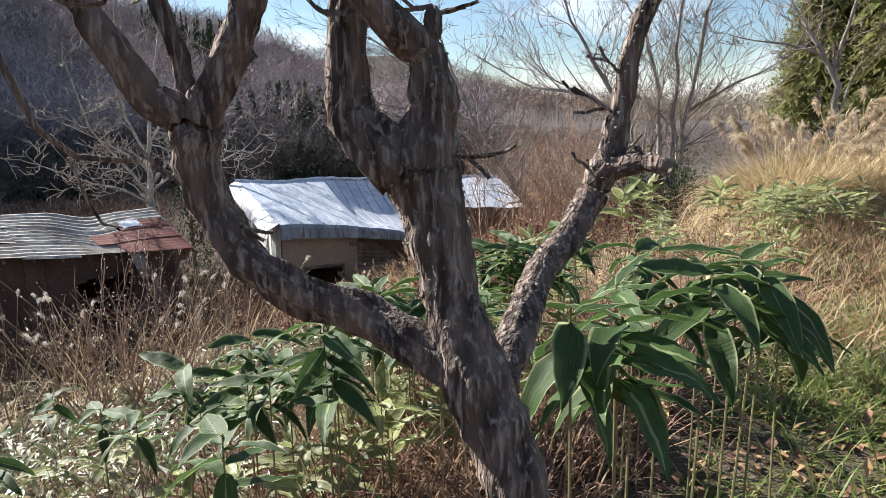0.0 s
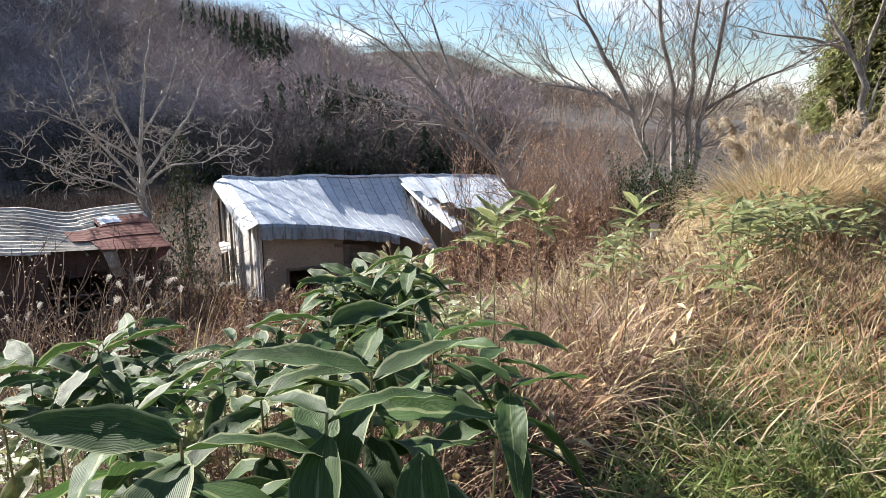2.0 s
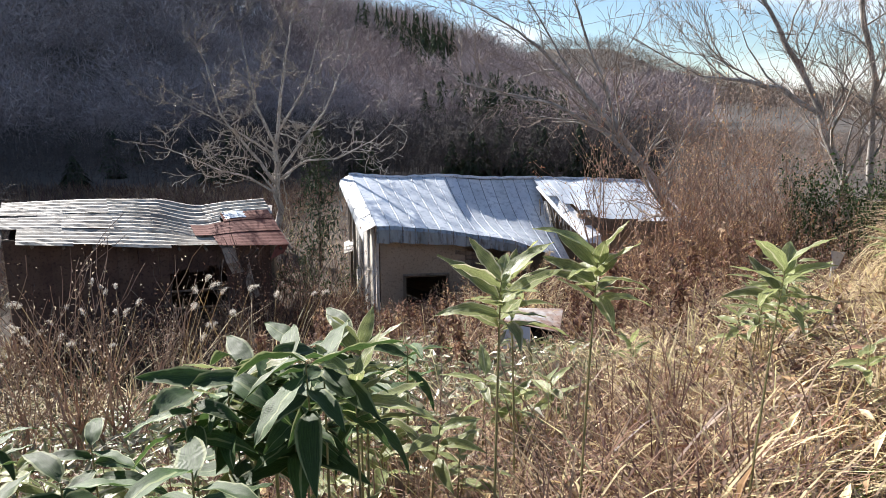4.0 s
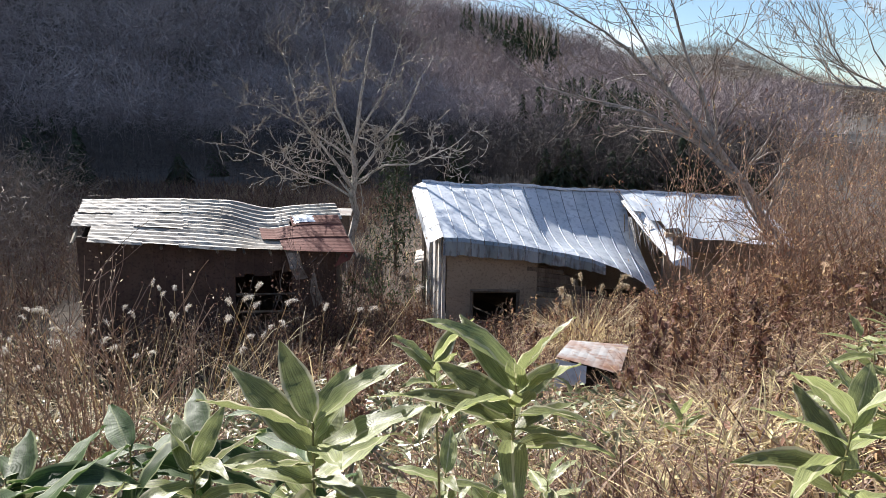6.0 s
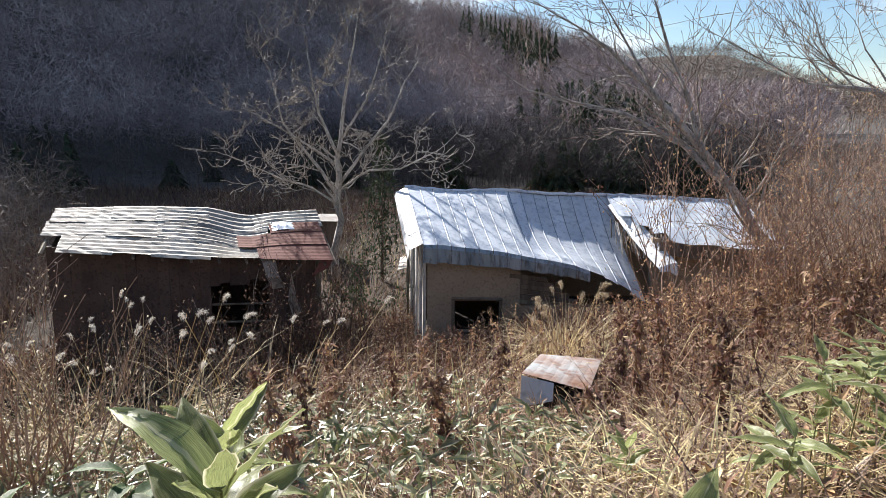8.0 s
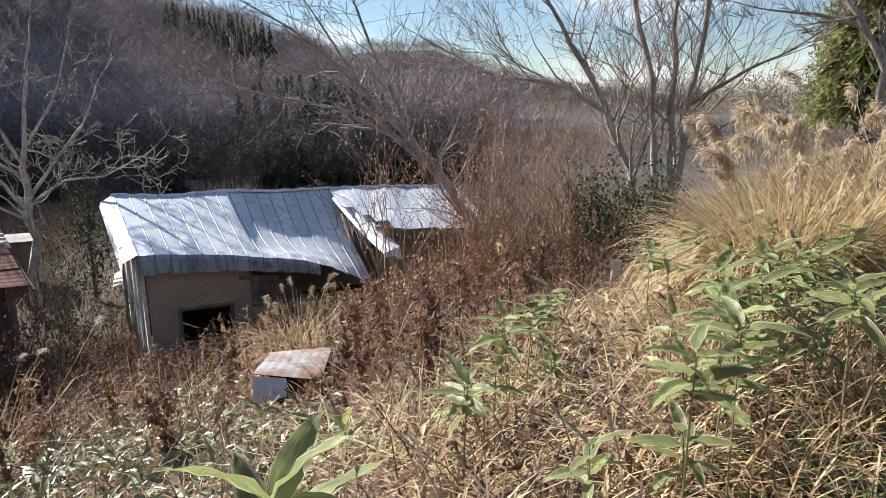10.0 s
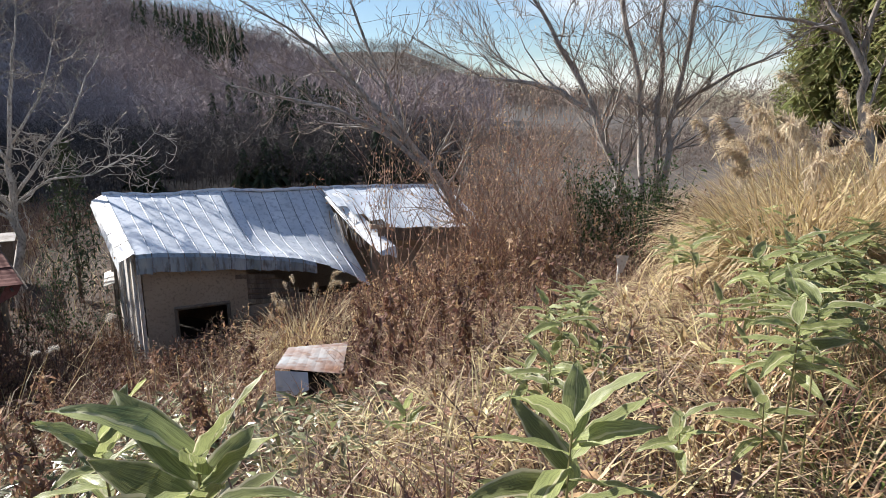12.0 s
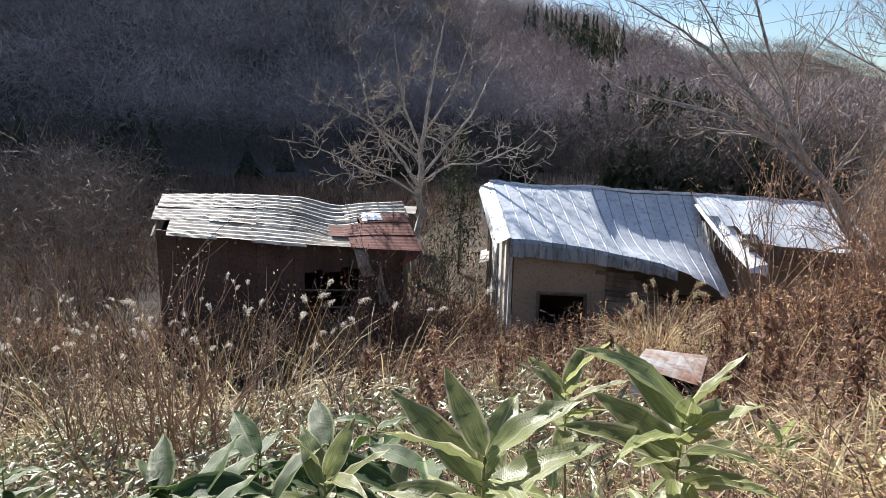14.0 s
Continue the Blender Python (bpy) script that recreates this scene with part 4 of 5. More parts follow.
    part("loose_sheet", g, M_TIN, house)
    # black sheet at floor level, added for the darkness inside
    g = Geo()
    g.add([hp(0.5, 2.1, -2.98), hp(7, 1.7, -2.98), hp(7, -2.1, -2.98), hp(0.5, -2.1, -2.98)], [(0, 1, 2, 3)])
    part("shade_sheet", g, M_DARK, house)


tin_house()

# ---- the brown shed with the broken corrugated roof ----
SO = Vector((-6.93, 14.71, 0))
SU = Vector((0.867, 0.498, 0))
SN = Vector((0.498, -0.867, 0))


def sp(a, b, z):
    return SO + SU * a + SN * b + Vector((0, 0, z))


def shed_roof(a, t, lift=0.0):
    ridge = lerp_list(a, [-1, 0, 1.6, 2.9, 3.6, 4.2, 5.0], [-0.4, -0.36, -0.38, -0.46, -0.66, -0.6, -0.58])
    eave = lerp_list(a, [-1, 0, 1.5, 3.0, 4.0, 5.0], [-0.74, -0.74, -0.9, -1.08, -1.16, -1.22])
    return sp(a + 0.1 * t, 2.05 * t, ridge * (1 - t) + eave * t - 0.1 * math.sin(3.14 * t) * math.exp(-((a - 3.3) / 0.5) ** 2) + lift)


def brown_shed():
    random.seed(17)
    shed = thing("corrugated_shed", "collapsing brown shed under rippled grey and red tin sheets", "shed", "", sp(2.4, 1, -3.0))

    def corrugated(a0, a1, t0, t1, mat, pitch=0.15, lift=0.0, name="roof_sheet", ripples=True):
        g = Geo()
        n = max(3, int((t1 - t0) * 2.05 / pitch * 2))
        along = 6
        g.sheet([[shed_roof(a0 + (a1 - a0) * k / along + random.uniform(-0.006, 0.006), t0 + (t1 - t0) * i / n, lift + (0.021 * (i % 2) + 0.012 * noise.noise(Vector((a0 * 3 + k, t0 * 9, i * 0.4))) if ripples else 0.004 * (i % 2))) for k in range(along + 1)] for i in range(n + 1)])
        return part(name, g, mat, shed)
    for i, (a0, a1) in enumerate(((0.12, 0.55), (0.45, 1.15), (1.1, 1.95), (1.9, 2.75), (2.7, 3.85), (3.8, 4.95))):
        bands = ((0.0, 0.36), (0.34, 0.7), (0.68, 1.03)) if i < 4 else ((0.0, 0.36), (0.34, 0.7)) if i == 4 else ((0.0, 0.34),)
        for j, (t0, t1) in enumerate(bands):
            if (i, j) == (0, 2):
                continue
            corrugated(a0 + random.uniform(-0.12, 0.0), a1 + random.uniform(0.02, 0.12), t0, t1 + random.uniform(0.0, 0.05), M_GREY_TIN, lift=0.012 * (2 - j) + 0.004 * i)
    corrugated(2.6, 3.8, 0.66, 1.02, M_GREY_TIN, lift=0.01)
    for j, (t0, t1) in enumerate(((0.3, 0.5), (0.48, 0.76), (0.74, 1.05))):
        corrugated((3.95, 3.3, 3.62)[j], 4.95, t0, t1, M_RED_TIN, 0.12, 0.075 - 0.014 * j, "roof_sheet", False)
    # back slope
    g = Geo()
    g.sheet([[sp(a, -1.9 * t, shed_roof(a, 0).z - 0.9 * t) for a in np.linspace(0.15, 4.9, 7)] for t in (0, 1)])
    part("roof_sheet", g, M_GREY_TIN, shed)
    # a square patch sheet lying on the slope
    g = Geo()
    g.sheet([[shed_roof(3.95 + 0.5 * s, 0.3 + 0.16 * t, 0.07 + 0.025 * math.sin(3 * s)) for s in (0, 0.33, 0.66, 1)] for t in (0, 0.5, 1)])
    part("patch_sheet", g, M_TIN, shed, "pale square sheet laid on the roof")
    # rafters under the eave and at the gable
    for a in np.linspace(0.1, 4.8, 11):
        g = Geo()
        g.tube([shed_roof(a, 0.7, -0.07), shed_roof(a, 1.04, -0.06)], [0.028, 0.028], 4)
        part("rafter", g, M_BOARD, shed)
    for t0, t1, o in ((0.0, 1.05, 0.02), (0.0, 1.0, -0.02)):
        g = Geo()
        g.tube([shed_roof(4.96 + o, t0, -0.05), shed_roof(4.98 + o, t1 if o > 0 else 0.02, -0.06)] if o > 0 else [shed_roof(4.97, 0, -0.05), sp(4.97, -1.2, -1.1)], [0.045, 0.04], 4)
        part("barge_board", g, M_BOARD, shed)
    # walls of upright boards
    for i in range(26):
        a = 0.3 + i * 0.175
        if 2.75 < a < 3.95:
            z0 = -1.62 + random.uniform(-0.05, 0.05)
        else:
            z0 = -3.1
        top = shed_roof(a, 0.9).z - 0.06
        g = Geo()
        g.box(Matrix.Translation(sp(a, 1.75 + random.uniform(-0.015, 0.015), (z0 + top) / 2)) @ Matrix.Rotation(math.atan2(SU.y, SU.x), 4, "Z") @ Matrix.Rotation(random.uniform(-0.015, 0.015), 4, "Y"), 0.178, 0.025, top - z0, 0.003)
        part("wall_board", g, M_BROWNWALL, shed)
    for z, a0, a1 in ((-2.0, 2.6, 3.95), (-2.35, 2.7, 3.9), (-2.65, 2.6, 4.0)):
        g = Geo()
        g.tube([sp(a0, 1.72, z), sp(a1, 1.76, z - 0.05)], [0.025, 0.02], 5)
        part("rail", g, M_BOARD, shed)
    for a in (0.3, 1.3, 2.68, 4.05, 4.8):
        g = Geo()
        g.tube([sp(a, 1.7, -3.1), sp(a + random.uniform(-0.05, 0.05), 1.7, shed_roof(a, 0.88).z - 0.05)], [0.06, 0.055], 6)
        part("post", g, M_BOARD, shed)
    g = Geo()
    for b in (-1.6,):
        g.add([sp(0.3, b, -3.1), sp(4.85, b, -3.1), sp(4.85, b, -1.35), sp(0.3, b, -1.35)], [(0, 1, 2, 3)])
    g.add([sp(0.3, -1.6, -3.1), sp(0.3, 1.7, -3.1), sp(0.3, 1.7, -0.76), sp(0.3, 0, -0.44), sp(0.3, -1.6, -1.2)], [(0, 1, 2, 3, 4)])
    part("back_wall", g, M_BROWNWALL, shed)
    for i in range(9):
        b = -1.5 + i * 0.3
        if b > 0.6:
            continue
        g = Geo()
        top = shed_roof(4.8, max(0, b) / 2.05).z - 0.08 - (0 if b >= 0 else -b * 0.45)
        g.box(Matrix.Translation(sp(4.82, b, (top - 3.1) / 2)) @ Matrix.Rotation(math.atan2(SU.y, SU.x), 4, "Z"), 0.03, 0.28, top + 3.1, 0.003)
        part("wall_board", g, M_BROWNWALL, shed)
    # hanging strips
    g = Geo()
    g.sheet([[shed_roof(3.62, 0.97, 0.02), shed_roof(3.86, 0.97, 0.02)], [shed_roof(3.66, 1.04, -0.02), shed_roof(3.9, 1.05, 0)], [shed_roof(3.72, 1.08, -0.28), shed_roof(3.95, 1.08, -0.26)], [shed_roof(3.82, 1.07, -0.5), shed_roof(4.05, 1.06, -0.46)]])
    part("loose_sheet", g, M_GREY_TIN, shed)
    g = Geo()
    g.sheet([[shed_roof(4.72, 1.0, -0.02), shed_roof(4.98, 0.98, 0.0)], [shed_roof(4.55, 1.05, -0.25), shed_roof(4.86, 1.02, -0.14)]])
    part("loose_sheet", g, M_RED_TIN, shed)
    g = Geo()
    g.add([sp(4.3, 1.85, -1.45), sp(4.38, 1.85, -1.95), sp(4.5, 1.85, -2.25), sp(4.3, 1.85, -2.35), sp(4.22, 1.85, -2.0)], [(0, 1, 2, 3, 4)])
    g.add([sp(4.3, 1.835, -1.45), sp(4.38, 1.835, -1.95), sp(4.5, 1.835, -2.25), sp(4.3, 1.835, -2.35), sp(4.22, 1.835, -2.0)], [(4, 3, 2, 1, 0)])
    part("hanging_scrap", g, M_GREY_TIN, shed, "torn grey sheet hanging in the doorway")


brown_shed()

# low roof of another shed behind
back = thing("far_shed", "small low shed with pale tin roof behind the walnut", "shed", "", (-4.2, 22.4, -3.0))
g = Geo()
g.sheet([[(-4.9, 21.7, -1.55), (-3.95, 22.05, -1.58)], [(-5.5, 23.4, -1.6), (-4.5, 23.8, -1.63)]], 0.02)
part("roof_sheet", g, M_GREY_TIN, back)
g = Geo()
g.add([(-4.85, 21.8, -3.1), (-4.02, 22.1, -3.1), (-4.02, 22.1, -1.62), (-4.85, 21.8, -1.6), (-5.4, 23.3, -3.1), (-4.55, 23.65, -3.1), (-4.55, 23.65, -1.67), (-5.4, 23.3, -1.64)], [(0, 1, 2, 3), (1, 5, 6, 2), (5, 4, 7, 6), (4, 0, 3, 7)])
part("wall", g, M_BOARD, back)

# ---- fallen tin box and signpost ----
tin = thing("rusty_tin_cover", "rusted corrugated tin cover bent over a low box among weeds", "tin cover", "", (2.9, 9.8, at_ground(2.9, 9.8)))
g = Geo()
g.sheet([[(2.62 + 0.62 * s + 0.12 * t, 9.62 + 0.75 * t, -0.87 - 0.12 * s * (1 - t) - 0.07 * t + 0.002 * (i % 2)) for t in (0, 0.33, 0.66, 1)] for i, s in enumerate(np.linspace(0, 1, 15))])
part("top_sheet", g, M_RUST, tin)
g = Geo()
g.sheet([[(2.62 + 0.3 * s, 9.6 - 0.08 * u, -0.885 - 0.05 * s - 0.28 * u * (1 - 0.5 * s)) for u in (0, 0.5, 1)] for s in np.linspace(0, 1, 9)])
part("side_sheet", g, M_TIN, tin)
for cx, cy in ((2.72, 9.7), (3.22, 9.68), (2.8, 10.3), (3.3, 10.28)):
    g = Geo()
    g.tube([(cx, cy, at_ground(cx, cy)), (cx, cy, -1.0)], [0.03, 0.03], 5)
    part("stake", g, M_BOARD, tin)
g = Geo()
g.add([(2.74, 9.72, -1.5), (3.22, 9.7, -1.5), (3.22, 9.7, -1.06), (2.74, 9.72, -0.98), (2.8, 10.3, -1.5), (3.3, 10.28, -1.5), (3.3, 10.28, -1.02), (2.8, 10.3, -1.0)], [(0, 1, 2, 3), (1, 5, 6, 2), (5, 4, 7, 6), (4, 0, 3, 7)])
part("box", g, M_DARK, tin)

sign = thing("signpost", "thin white post with a small triangular white plate", "signpost", "", (6.53, 10.46, at_ground(6.53, 10.46)))
g = Geo()
g.tube([(6.50, 10.46, at_ground(6.5, 10.46)), (6.53, 10.46, -0.22)], [0.021, 0.021], 8)
part("post", g, M_WHITE, sign)
g = Geo()
g.sheet([[(6.46, 10.43, -0.19), (6.60, 10.38, -0.2)], [(6.485, 10.43, -0.3), (6.575, 10.4, -0.31)], [(6.515, 10.425, -0.4), (6.545, 10.415, -0.4)]], 0.006)
part("plate", g, M_WHITE, sign)


# ---- bamboo grass plants ----
def leaf_mesh(name, mat, length, width, droop, fold, seed):
    """One broad leaf along +x from its stalk, with uv along and across."""
    random.seed(seed)
    n, w = 9, 5
    v, f, uv = [], [], []
    twist = random.uniform(-0.4, 0.4)
    for i in range(n + 1):
        u = i / n
        half = width / 2 * (math.sin(math.pi * min(1, u * 1.02) ** 0.72) ** 0.8 if 0 < u < 1 else 0.03)
        ang = -droop * u * u
        cx, cz = length * (u - 0.12 * droop * u ** 3), -length * droop * 0.42 * u ** 2
        for j in range(w):
            s = (j / (w - 1) - 0.5) * 2
            y, z = s * half * math.cos(fold), abs(s) * half * math.sin(fold) + 0.004 * math.sin(u * 17 + s * 2 + seed)
            a = twist * u
            v.append((cx, y * math.cos(a) - z * math.sin(a), cz + y * math.sin(a) + z * math.cos(a)))
            uv.append((u, j / (w - 1)))
    for i in range(n):
        for j in range(w - 1):
            a = i * w + j
            f.append((a, a + w, a + w + 1, a + 1))
    me = bpy.data.meshes.new(name)
    me.from_pydata(v, [], f)
    layer = me.uv_layers.new(name="UVMap")
    layer.data.foreach_set("uv", [c for lp in me.loops for c in uv[lp.vertex_index]])
    me.polygons.foreach_set("use_smooth", [True] * len(me.polygons))
    me.materials.append(mat)
    return me


DARK_LEAVES = [leaf_mesh("leaf", M_SASA, l, w, d, f, s) for l, w, d, f, s in ((0.25, 0.076, 0.35, 0.25, 1), (0.23, 0.068, 0.7, 0.3, 2), (0.21, 0.07, 0.15, 0.2, 3), (0.26, 0.078, 1.0, 0.3, 4))]
PALE_LEAVES = [leaf_mesh("leaf", M_SASA_PALE, l, w, d, f, s) for l, w, d, f, s in ((0.24, 0.07, 0.3, 0.25, 5), (0.22, 0.064, 0.6, 0.3, 6), (0.2, 0.066, 0.1, 0.2, 7), (0.25, 0.07, 0.9, 0.4, 8))]


def sasa(label, seed, tall, leaves, meshes, rise=0.35, size=1.0, at=(0, 0, 0)):
    """A cane with a whorl of broad leaves at its head."""
    random.seed(seed)
    plant = thing("bamboo_grass", label, "bamboo grass", "bamboo grass along the bank")
    g = Geo()
    lean = Vector((random.gauss(0, 0.02), random.gauss(0, 0.02), 0))
    cane = [Vector((0, 0, -0.15)) + lean * (t * t) * 1.2 + Vector((0, 0, (tall + 0.15) * t)) for t in (0, 0.25, 0.5, 0.75, 1)]
    g.tube(cane, [0.0045, 0.0045, 0.004, 0.0035, 0.002], 6)
    part("cane", g, M_CANE, plant)
    head = cane[4] - (cane[4] - cane[3]).normalized() * 0.14
    for k in range(leaves):
        u = k / max(1, leaves - 1)
        spot = head.lerp(cane[4], u)
        a = k * 2.4 + random.uniform(-0.4, 0.4)
        up = rise - 0.12 + 0.5 * u ** 3 + random.uniform(-0.35, 0.2)
        ob = new("leaf", meshes[random.randrange(4)])
        ob.parent = plant
        ob.matrix_basis = Matrix.Translation(spot) @ Matrix.Rotation(a, 4, "Z") @ Matrix.Rotation(-up, 4, "Y") @ Matrix.Rotation(random.uniform(-0.5, 0.5), 4, "X") @ Matrix.Scale(random.uniform(0.8, 1.12) * size, 4)
    plant.matrix_basis = Matrix.Translation(at)
    return plant


def clear_of_post(x, y):
    """True away from the trodden gap that leads up to the signpost."""
    clear = np.ones(np.shape(x), bool)
    for x0, y0, ux, uy in ((2.8, 3.35, 0.465, 0.885), (3.5, 3.58, 0.403, 0.915)):
        along, off = (x - x0) * ux + (y - y0) * uy, (x - x0) * uy - (y - y0) * ux
        clear = clear & ((abs(off) > 0.2) | (along < 2.6) | (along > 7.6))
    return clear


DARK_LABEL, PALE_LABEL = "dark green bamboo grass with pale-edged broad leaves", "winter-bleached bamboo grass with striped broad leaves, sun sheen in their pale colour"
kinds = [sasa(DARK_LABEL, 51, 1.0, 9, DARK_LEAVES, 0.0, 0.85, (-1.2, 2.9, at_ground(-1.2, 2.9))), sasa(DARK_LABEL, 52, 0.85, 8, DARK_LEAVES, 0.15, 0.85, (-0.9, 3.1, at_ground(-0.9, 3.1))),
         sasa(PALE_LABEL, 53, 0.62, 9, PALE_LEAVES, 0.4, 0.85, (-1.5, 3.3, at_ground(-1.5, 3.3))), sasa(PALE_LABEL, 54, 0.45, 9, PALE_LEAVES, 0.3, 0.8, (-0.6, 3.5, at_ground(-0.6, 3.5)))]


def put_sasa(kind, x, y, turn):
    return copy_thing(kinds[kind], Matrix.Translation((x, y, at_ground(x, y, 0.02))) @ Matrix.Rotation(turn, 4, "Z"))


# the plants nearest to the path: place, height of the head, leaves, dark or pale, rise
for k, (x, y, head, leaves, dark, rise) in enumerate(((1.1, 1.49, 1.13, 15, 1, -0.05), (1.0, 1.46, 1.18, 10, 1, -0.25), (1.2, 1.62, 1.05, 8, 1, 0.0), (1.45, 1.75, 1.14, 10, 1, -0.1), (1.6, 1.8, 1.14, 10, 1, -0.15), (1.7, 1.98, 1.12, 10, 1, -0.1),
                                                     (1.55, 2.1, 1.05, 9, 1, 0.0), (1.78, 1.85, 1.02, 8, 1, -0.2), (1.85, 2.35, 1.02, 9, 1, 0.0), (1.35, 1.95, 1.06, 9, 1, 0.1), (2.71, 4.27, 1.04, 14, 0, 0.35), (2.44, 4.06, 1.02, 10, 0, 0.2), (2.53, 4.67, 0.89, 9, 0, 0.3),
                                                     (3.22, 4.27, 1.01, 9, 0, 0.3), (3.4, 6.77, -0.1, 6, 0, 0.4), (4.55, 6.9, 0.1, 10, 0, 0.0), (4.33, 5.1, 0.83, 7, 0, 0.15), (2.0, 4.4, 0.7, 8, 0, 0.3), (1.75, 4.1, 0.72, 9, 0, 0.2), (3.95, 4.45, 0.6, 6, 0, 0.3), (2.1, 3.9, 0.8, 8, 0, 0.3), (4.65, 5.35, 0.78, 7, 0, 0.1), (4.9, 5.7, 0.72, 7, 0, 0.1), (5.2, 5.5, 0.85, 7, 0, 0.1),
                                                     (1.98, 2.22, 0.98, 10, 1, -0.1), (2.05, 2.52, 0.96, 9, 1, 0.0), (1.8, 2.62, 1.0, 9, 1, -0.1), (1.62, 2.42, 1.06, 10, 1, -0.1))):
    ground_z = at_ground(x, y, 0.02)
    sasa(DARK_LABEL if dark else PALE_LABEL, 100 + k, head - ground_z, leaves if dark else leaves + 5, DARK_LEAVES if dark else PALE_LEAVES, rise if dark else rise + 0.24, 0.92 if dark else 0.8, (x, y, ground_z))
random.seed(77)
for k in range(70):
    t = random.random()
    x, y = 0.2 + 1.9 * t + random.gauss(0, 0.15), 1.85 + 1.7 * t + random.uniform(0.0, 1.3)
    put_sasa(random.choice((0, 1, 1, 3)), x, y, random.uniform(0, 6.28))
for k in range(120):
    x, y = random.uniform(-3.2, 2.1), random.uniform(2.0, 5.6)
    if y - x < 1.9 or abs(x - 0.5) + abs(y - 1.2) < 0.5:
        continue
    put_sasa(random.choice((1, 2, 3, 3)), x, y, random.uniform(0, 6.28))
for k in range(90):
    x, y = random.uniform(3.8, 8.0), random.uniform(5.4, 9.0)
    if y - x < 0.5 or y - x > 3.0 or not clear_of_post(x, y):
        continue
    put_sasa(random.choice((2, 2, 3)), x, y, random.uniform(0, 6.28))

# knots of bamboo grass before the pampas and along the bank's lip
for cx, cy, count in ((5.6, 6.6, 9), (6.3, 6.9, 9), (6.2, 6.2, 8), (4.6, 6.7, 6), (4.2, 6.3, 5), (7.0, 7.2, 7), (1.9, 4.6, 6), (2.3, 5.2, 5)):
    for k in range(count):
        x, y = cx + random.gauss(0, 0.28), cy + random.gauss(0, 0.28)
        if clear_of_post(x, y):
            put_sasa(random.choice((2, 3, 3)), x, y, random.uniform(0, 6.28))

# ---- undergrowth ----
def side(x, y):
    return 0.7071 * (y - x)


def yard(x, y):
    inside = ((x - HO.x) * HU.x + (y - HO.y) * HU.y > 0.2) & ((x - HO.x) * HN.x + (y - HO.y) * HN.y < 2.6) & ((x - HO.x) * HN.x + (y - HO.y) * HN.y > -2.6)
    shed_in = ((x - SO.x) * SU.x + (y - SO.y) * SU.y > -1) & ((x - SO.x) * SU.x + (y - SO.y) * SU.y < 5) & ((x - SO.x) * SN.x + (y - SO.y) * SN.y < 1.9) & ((x - SO.x) * SN.x + (y - SO.y) * SN.y > -2)
    box_in = (abs(x - 2.95) < 0.5) & (y > 8.6) & (y < 10.5)
    return ~(inside | shed_in | box_in) & clear_of_post(x, y)


# low bamboo carpet on the slope towards the brown shed
x, y = scatter(34000, -9, 3.8, 3.4, 13.5, lambda x, y: (side(x, y) > 1.6 + 0.5 * ripple(x, y, 0.6)) & (y < 11.8 - 0.35 * x) & (x < 3.4 - 0.2 * (y - 5) + 0.5 * ripple(y, x, 0.5)) & (rng.random(len(x)) < np.clip(1.6 - 0.09 * side(x, y), 0.3, 1)))
v, f = leaf_cloud(np.stack([x, y, land(x, y) + rng.uniform(0.02, 0.34, len(x))], 1), 0.17, 0.042, 0.55)
stuff("bamboo_carpet", v, f, M_CARPET, "low bleached bamboo grass carpeting the slope", "undergrowth")
# straw hanging over the bank
x, y = scatter(64000, 1.5, 8.5, 3.3, 9.5, lambda x, y: (side(x, y) > 0.65) & (side(x, y) < 3.0) & (x > 1.9) & (clear_of_post(x, y) | (rng.random(len(x)) < 0.3)))
blades("straw_grass", x, y, 0.56, 0.009, 0.7, 1.9, M_STRAW, "pale dry straw lying over the bank", "dry grass")
x, y = scatter(26000, -2.8, 3.4, 1.0, 6.0, lambda x, y: (side(x, y) > 0.6) & (side(x, y) < 3.2))
blades("dead_grass", x, y, 0.55, 0.006, 0.4, 1.0, M_WEED, "brown dead grass under the bamboo", "dry grass")
# dried broad leaves caught in the straw
x, y = scatter(7000, -1.0, 8.0, 3.0, 9.0, lambda x, y: (side(x, y) > 0.5) & (side(x, y) < 3.2))
v, f = leaf_cloud(np.stack([x, y, land(x, y) + rng.uniform(0.0, 0.26, len(x))], 1), 0.14, 0.034, 0.7)
half = len(f) // 8 * 4
half_v = half // 4 * 5
stuff("brown_dead_leaves", v[half_v:], np.asarray(f).reshape(4, -1, 3)[:, half // 4:].reshape(-1, 3) - half_v, M_LITTER, "dark brown dead leaves caught in the straw", "leaf litter")
v, f = v[:half_v], np.asarray(f).reshape(4, -1, 3)[:, :half // 4].reshape(-1, 3)
stuff("dried_bamboo_leaves", v, f, M_STRAW, "pale dried bamboo leaves caught in the straw", "leaf litter")
x, y = scatter(9000, -8, 3.4, 3.6, 12.0, lambda x, y: side(x, y) > 1.8)
blades("carpet_stems", x, y, 0.42, 0.007, 0.6, 1.3, M_WEED, "brown stems standing through the bamboo carpet", "dry grass")
x, y = scatter(9000, -8, 3.4, 3.6, 12.0, lambda x, y: side(x, y) > 1.6)
v, f = leaf_cloud(np.stack([x, y, land(x, y) + rng.uniform(0.02, 0.24, len(x))], 1), 0.12, 0.035, 0.7)
stuff("carpet_litter", v, f, M_STRAW, "dead straw-coloured leaves lying in the bamboo carpet", "leaf litter")
x, y = scatter(26000, -1.5, 8.0, 5.5, 12.0, lambda x, y: (side(x, y) > 2.4) & (side(x, y) < 6.5) & ~((abs(x - 2.95) < 0.45) & (abs(y - 9.5) < 0.75)))
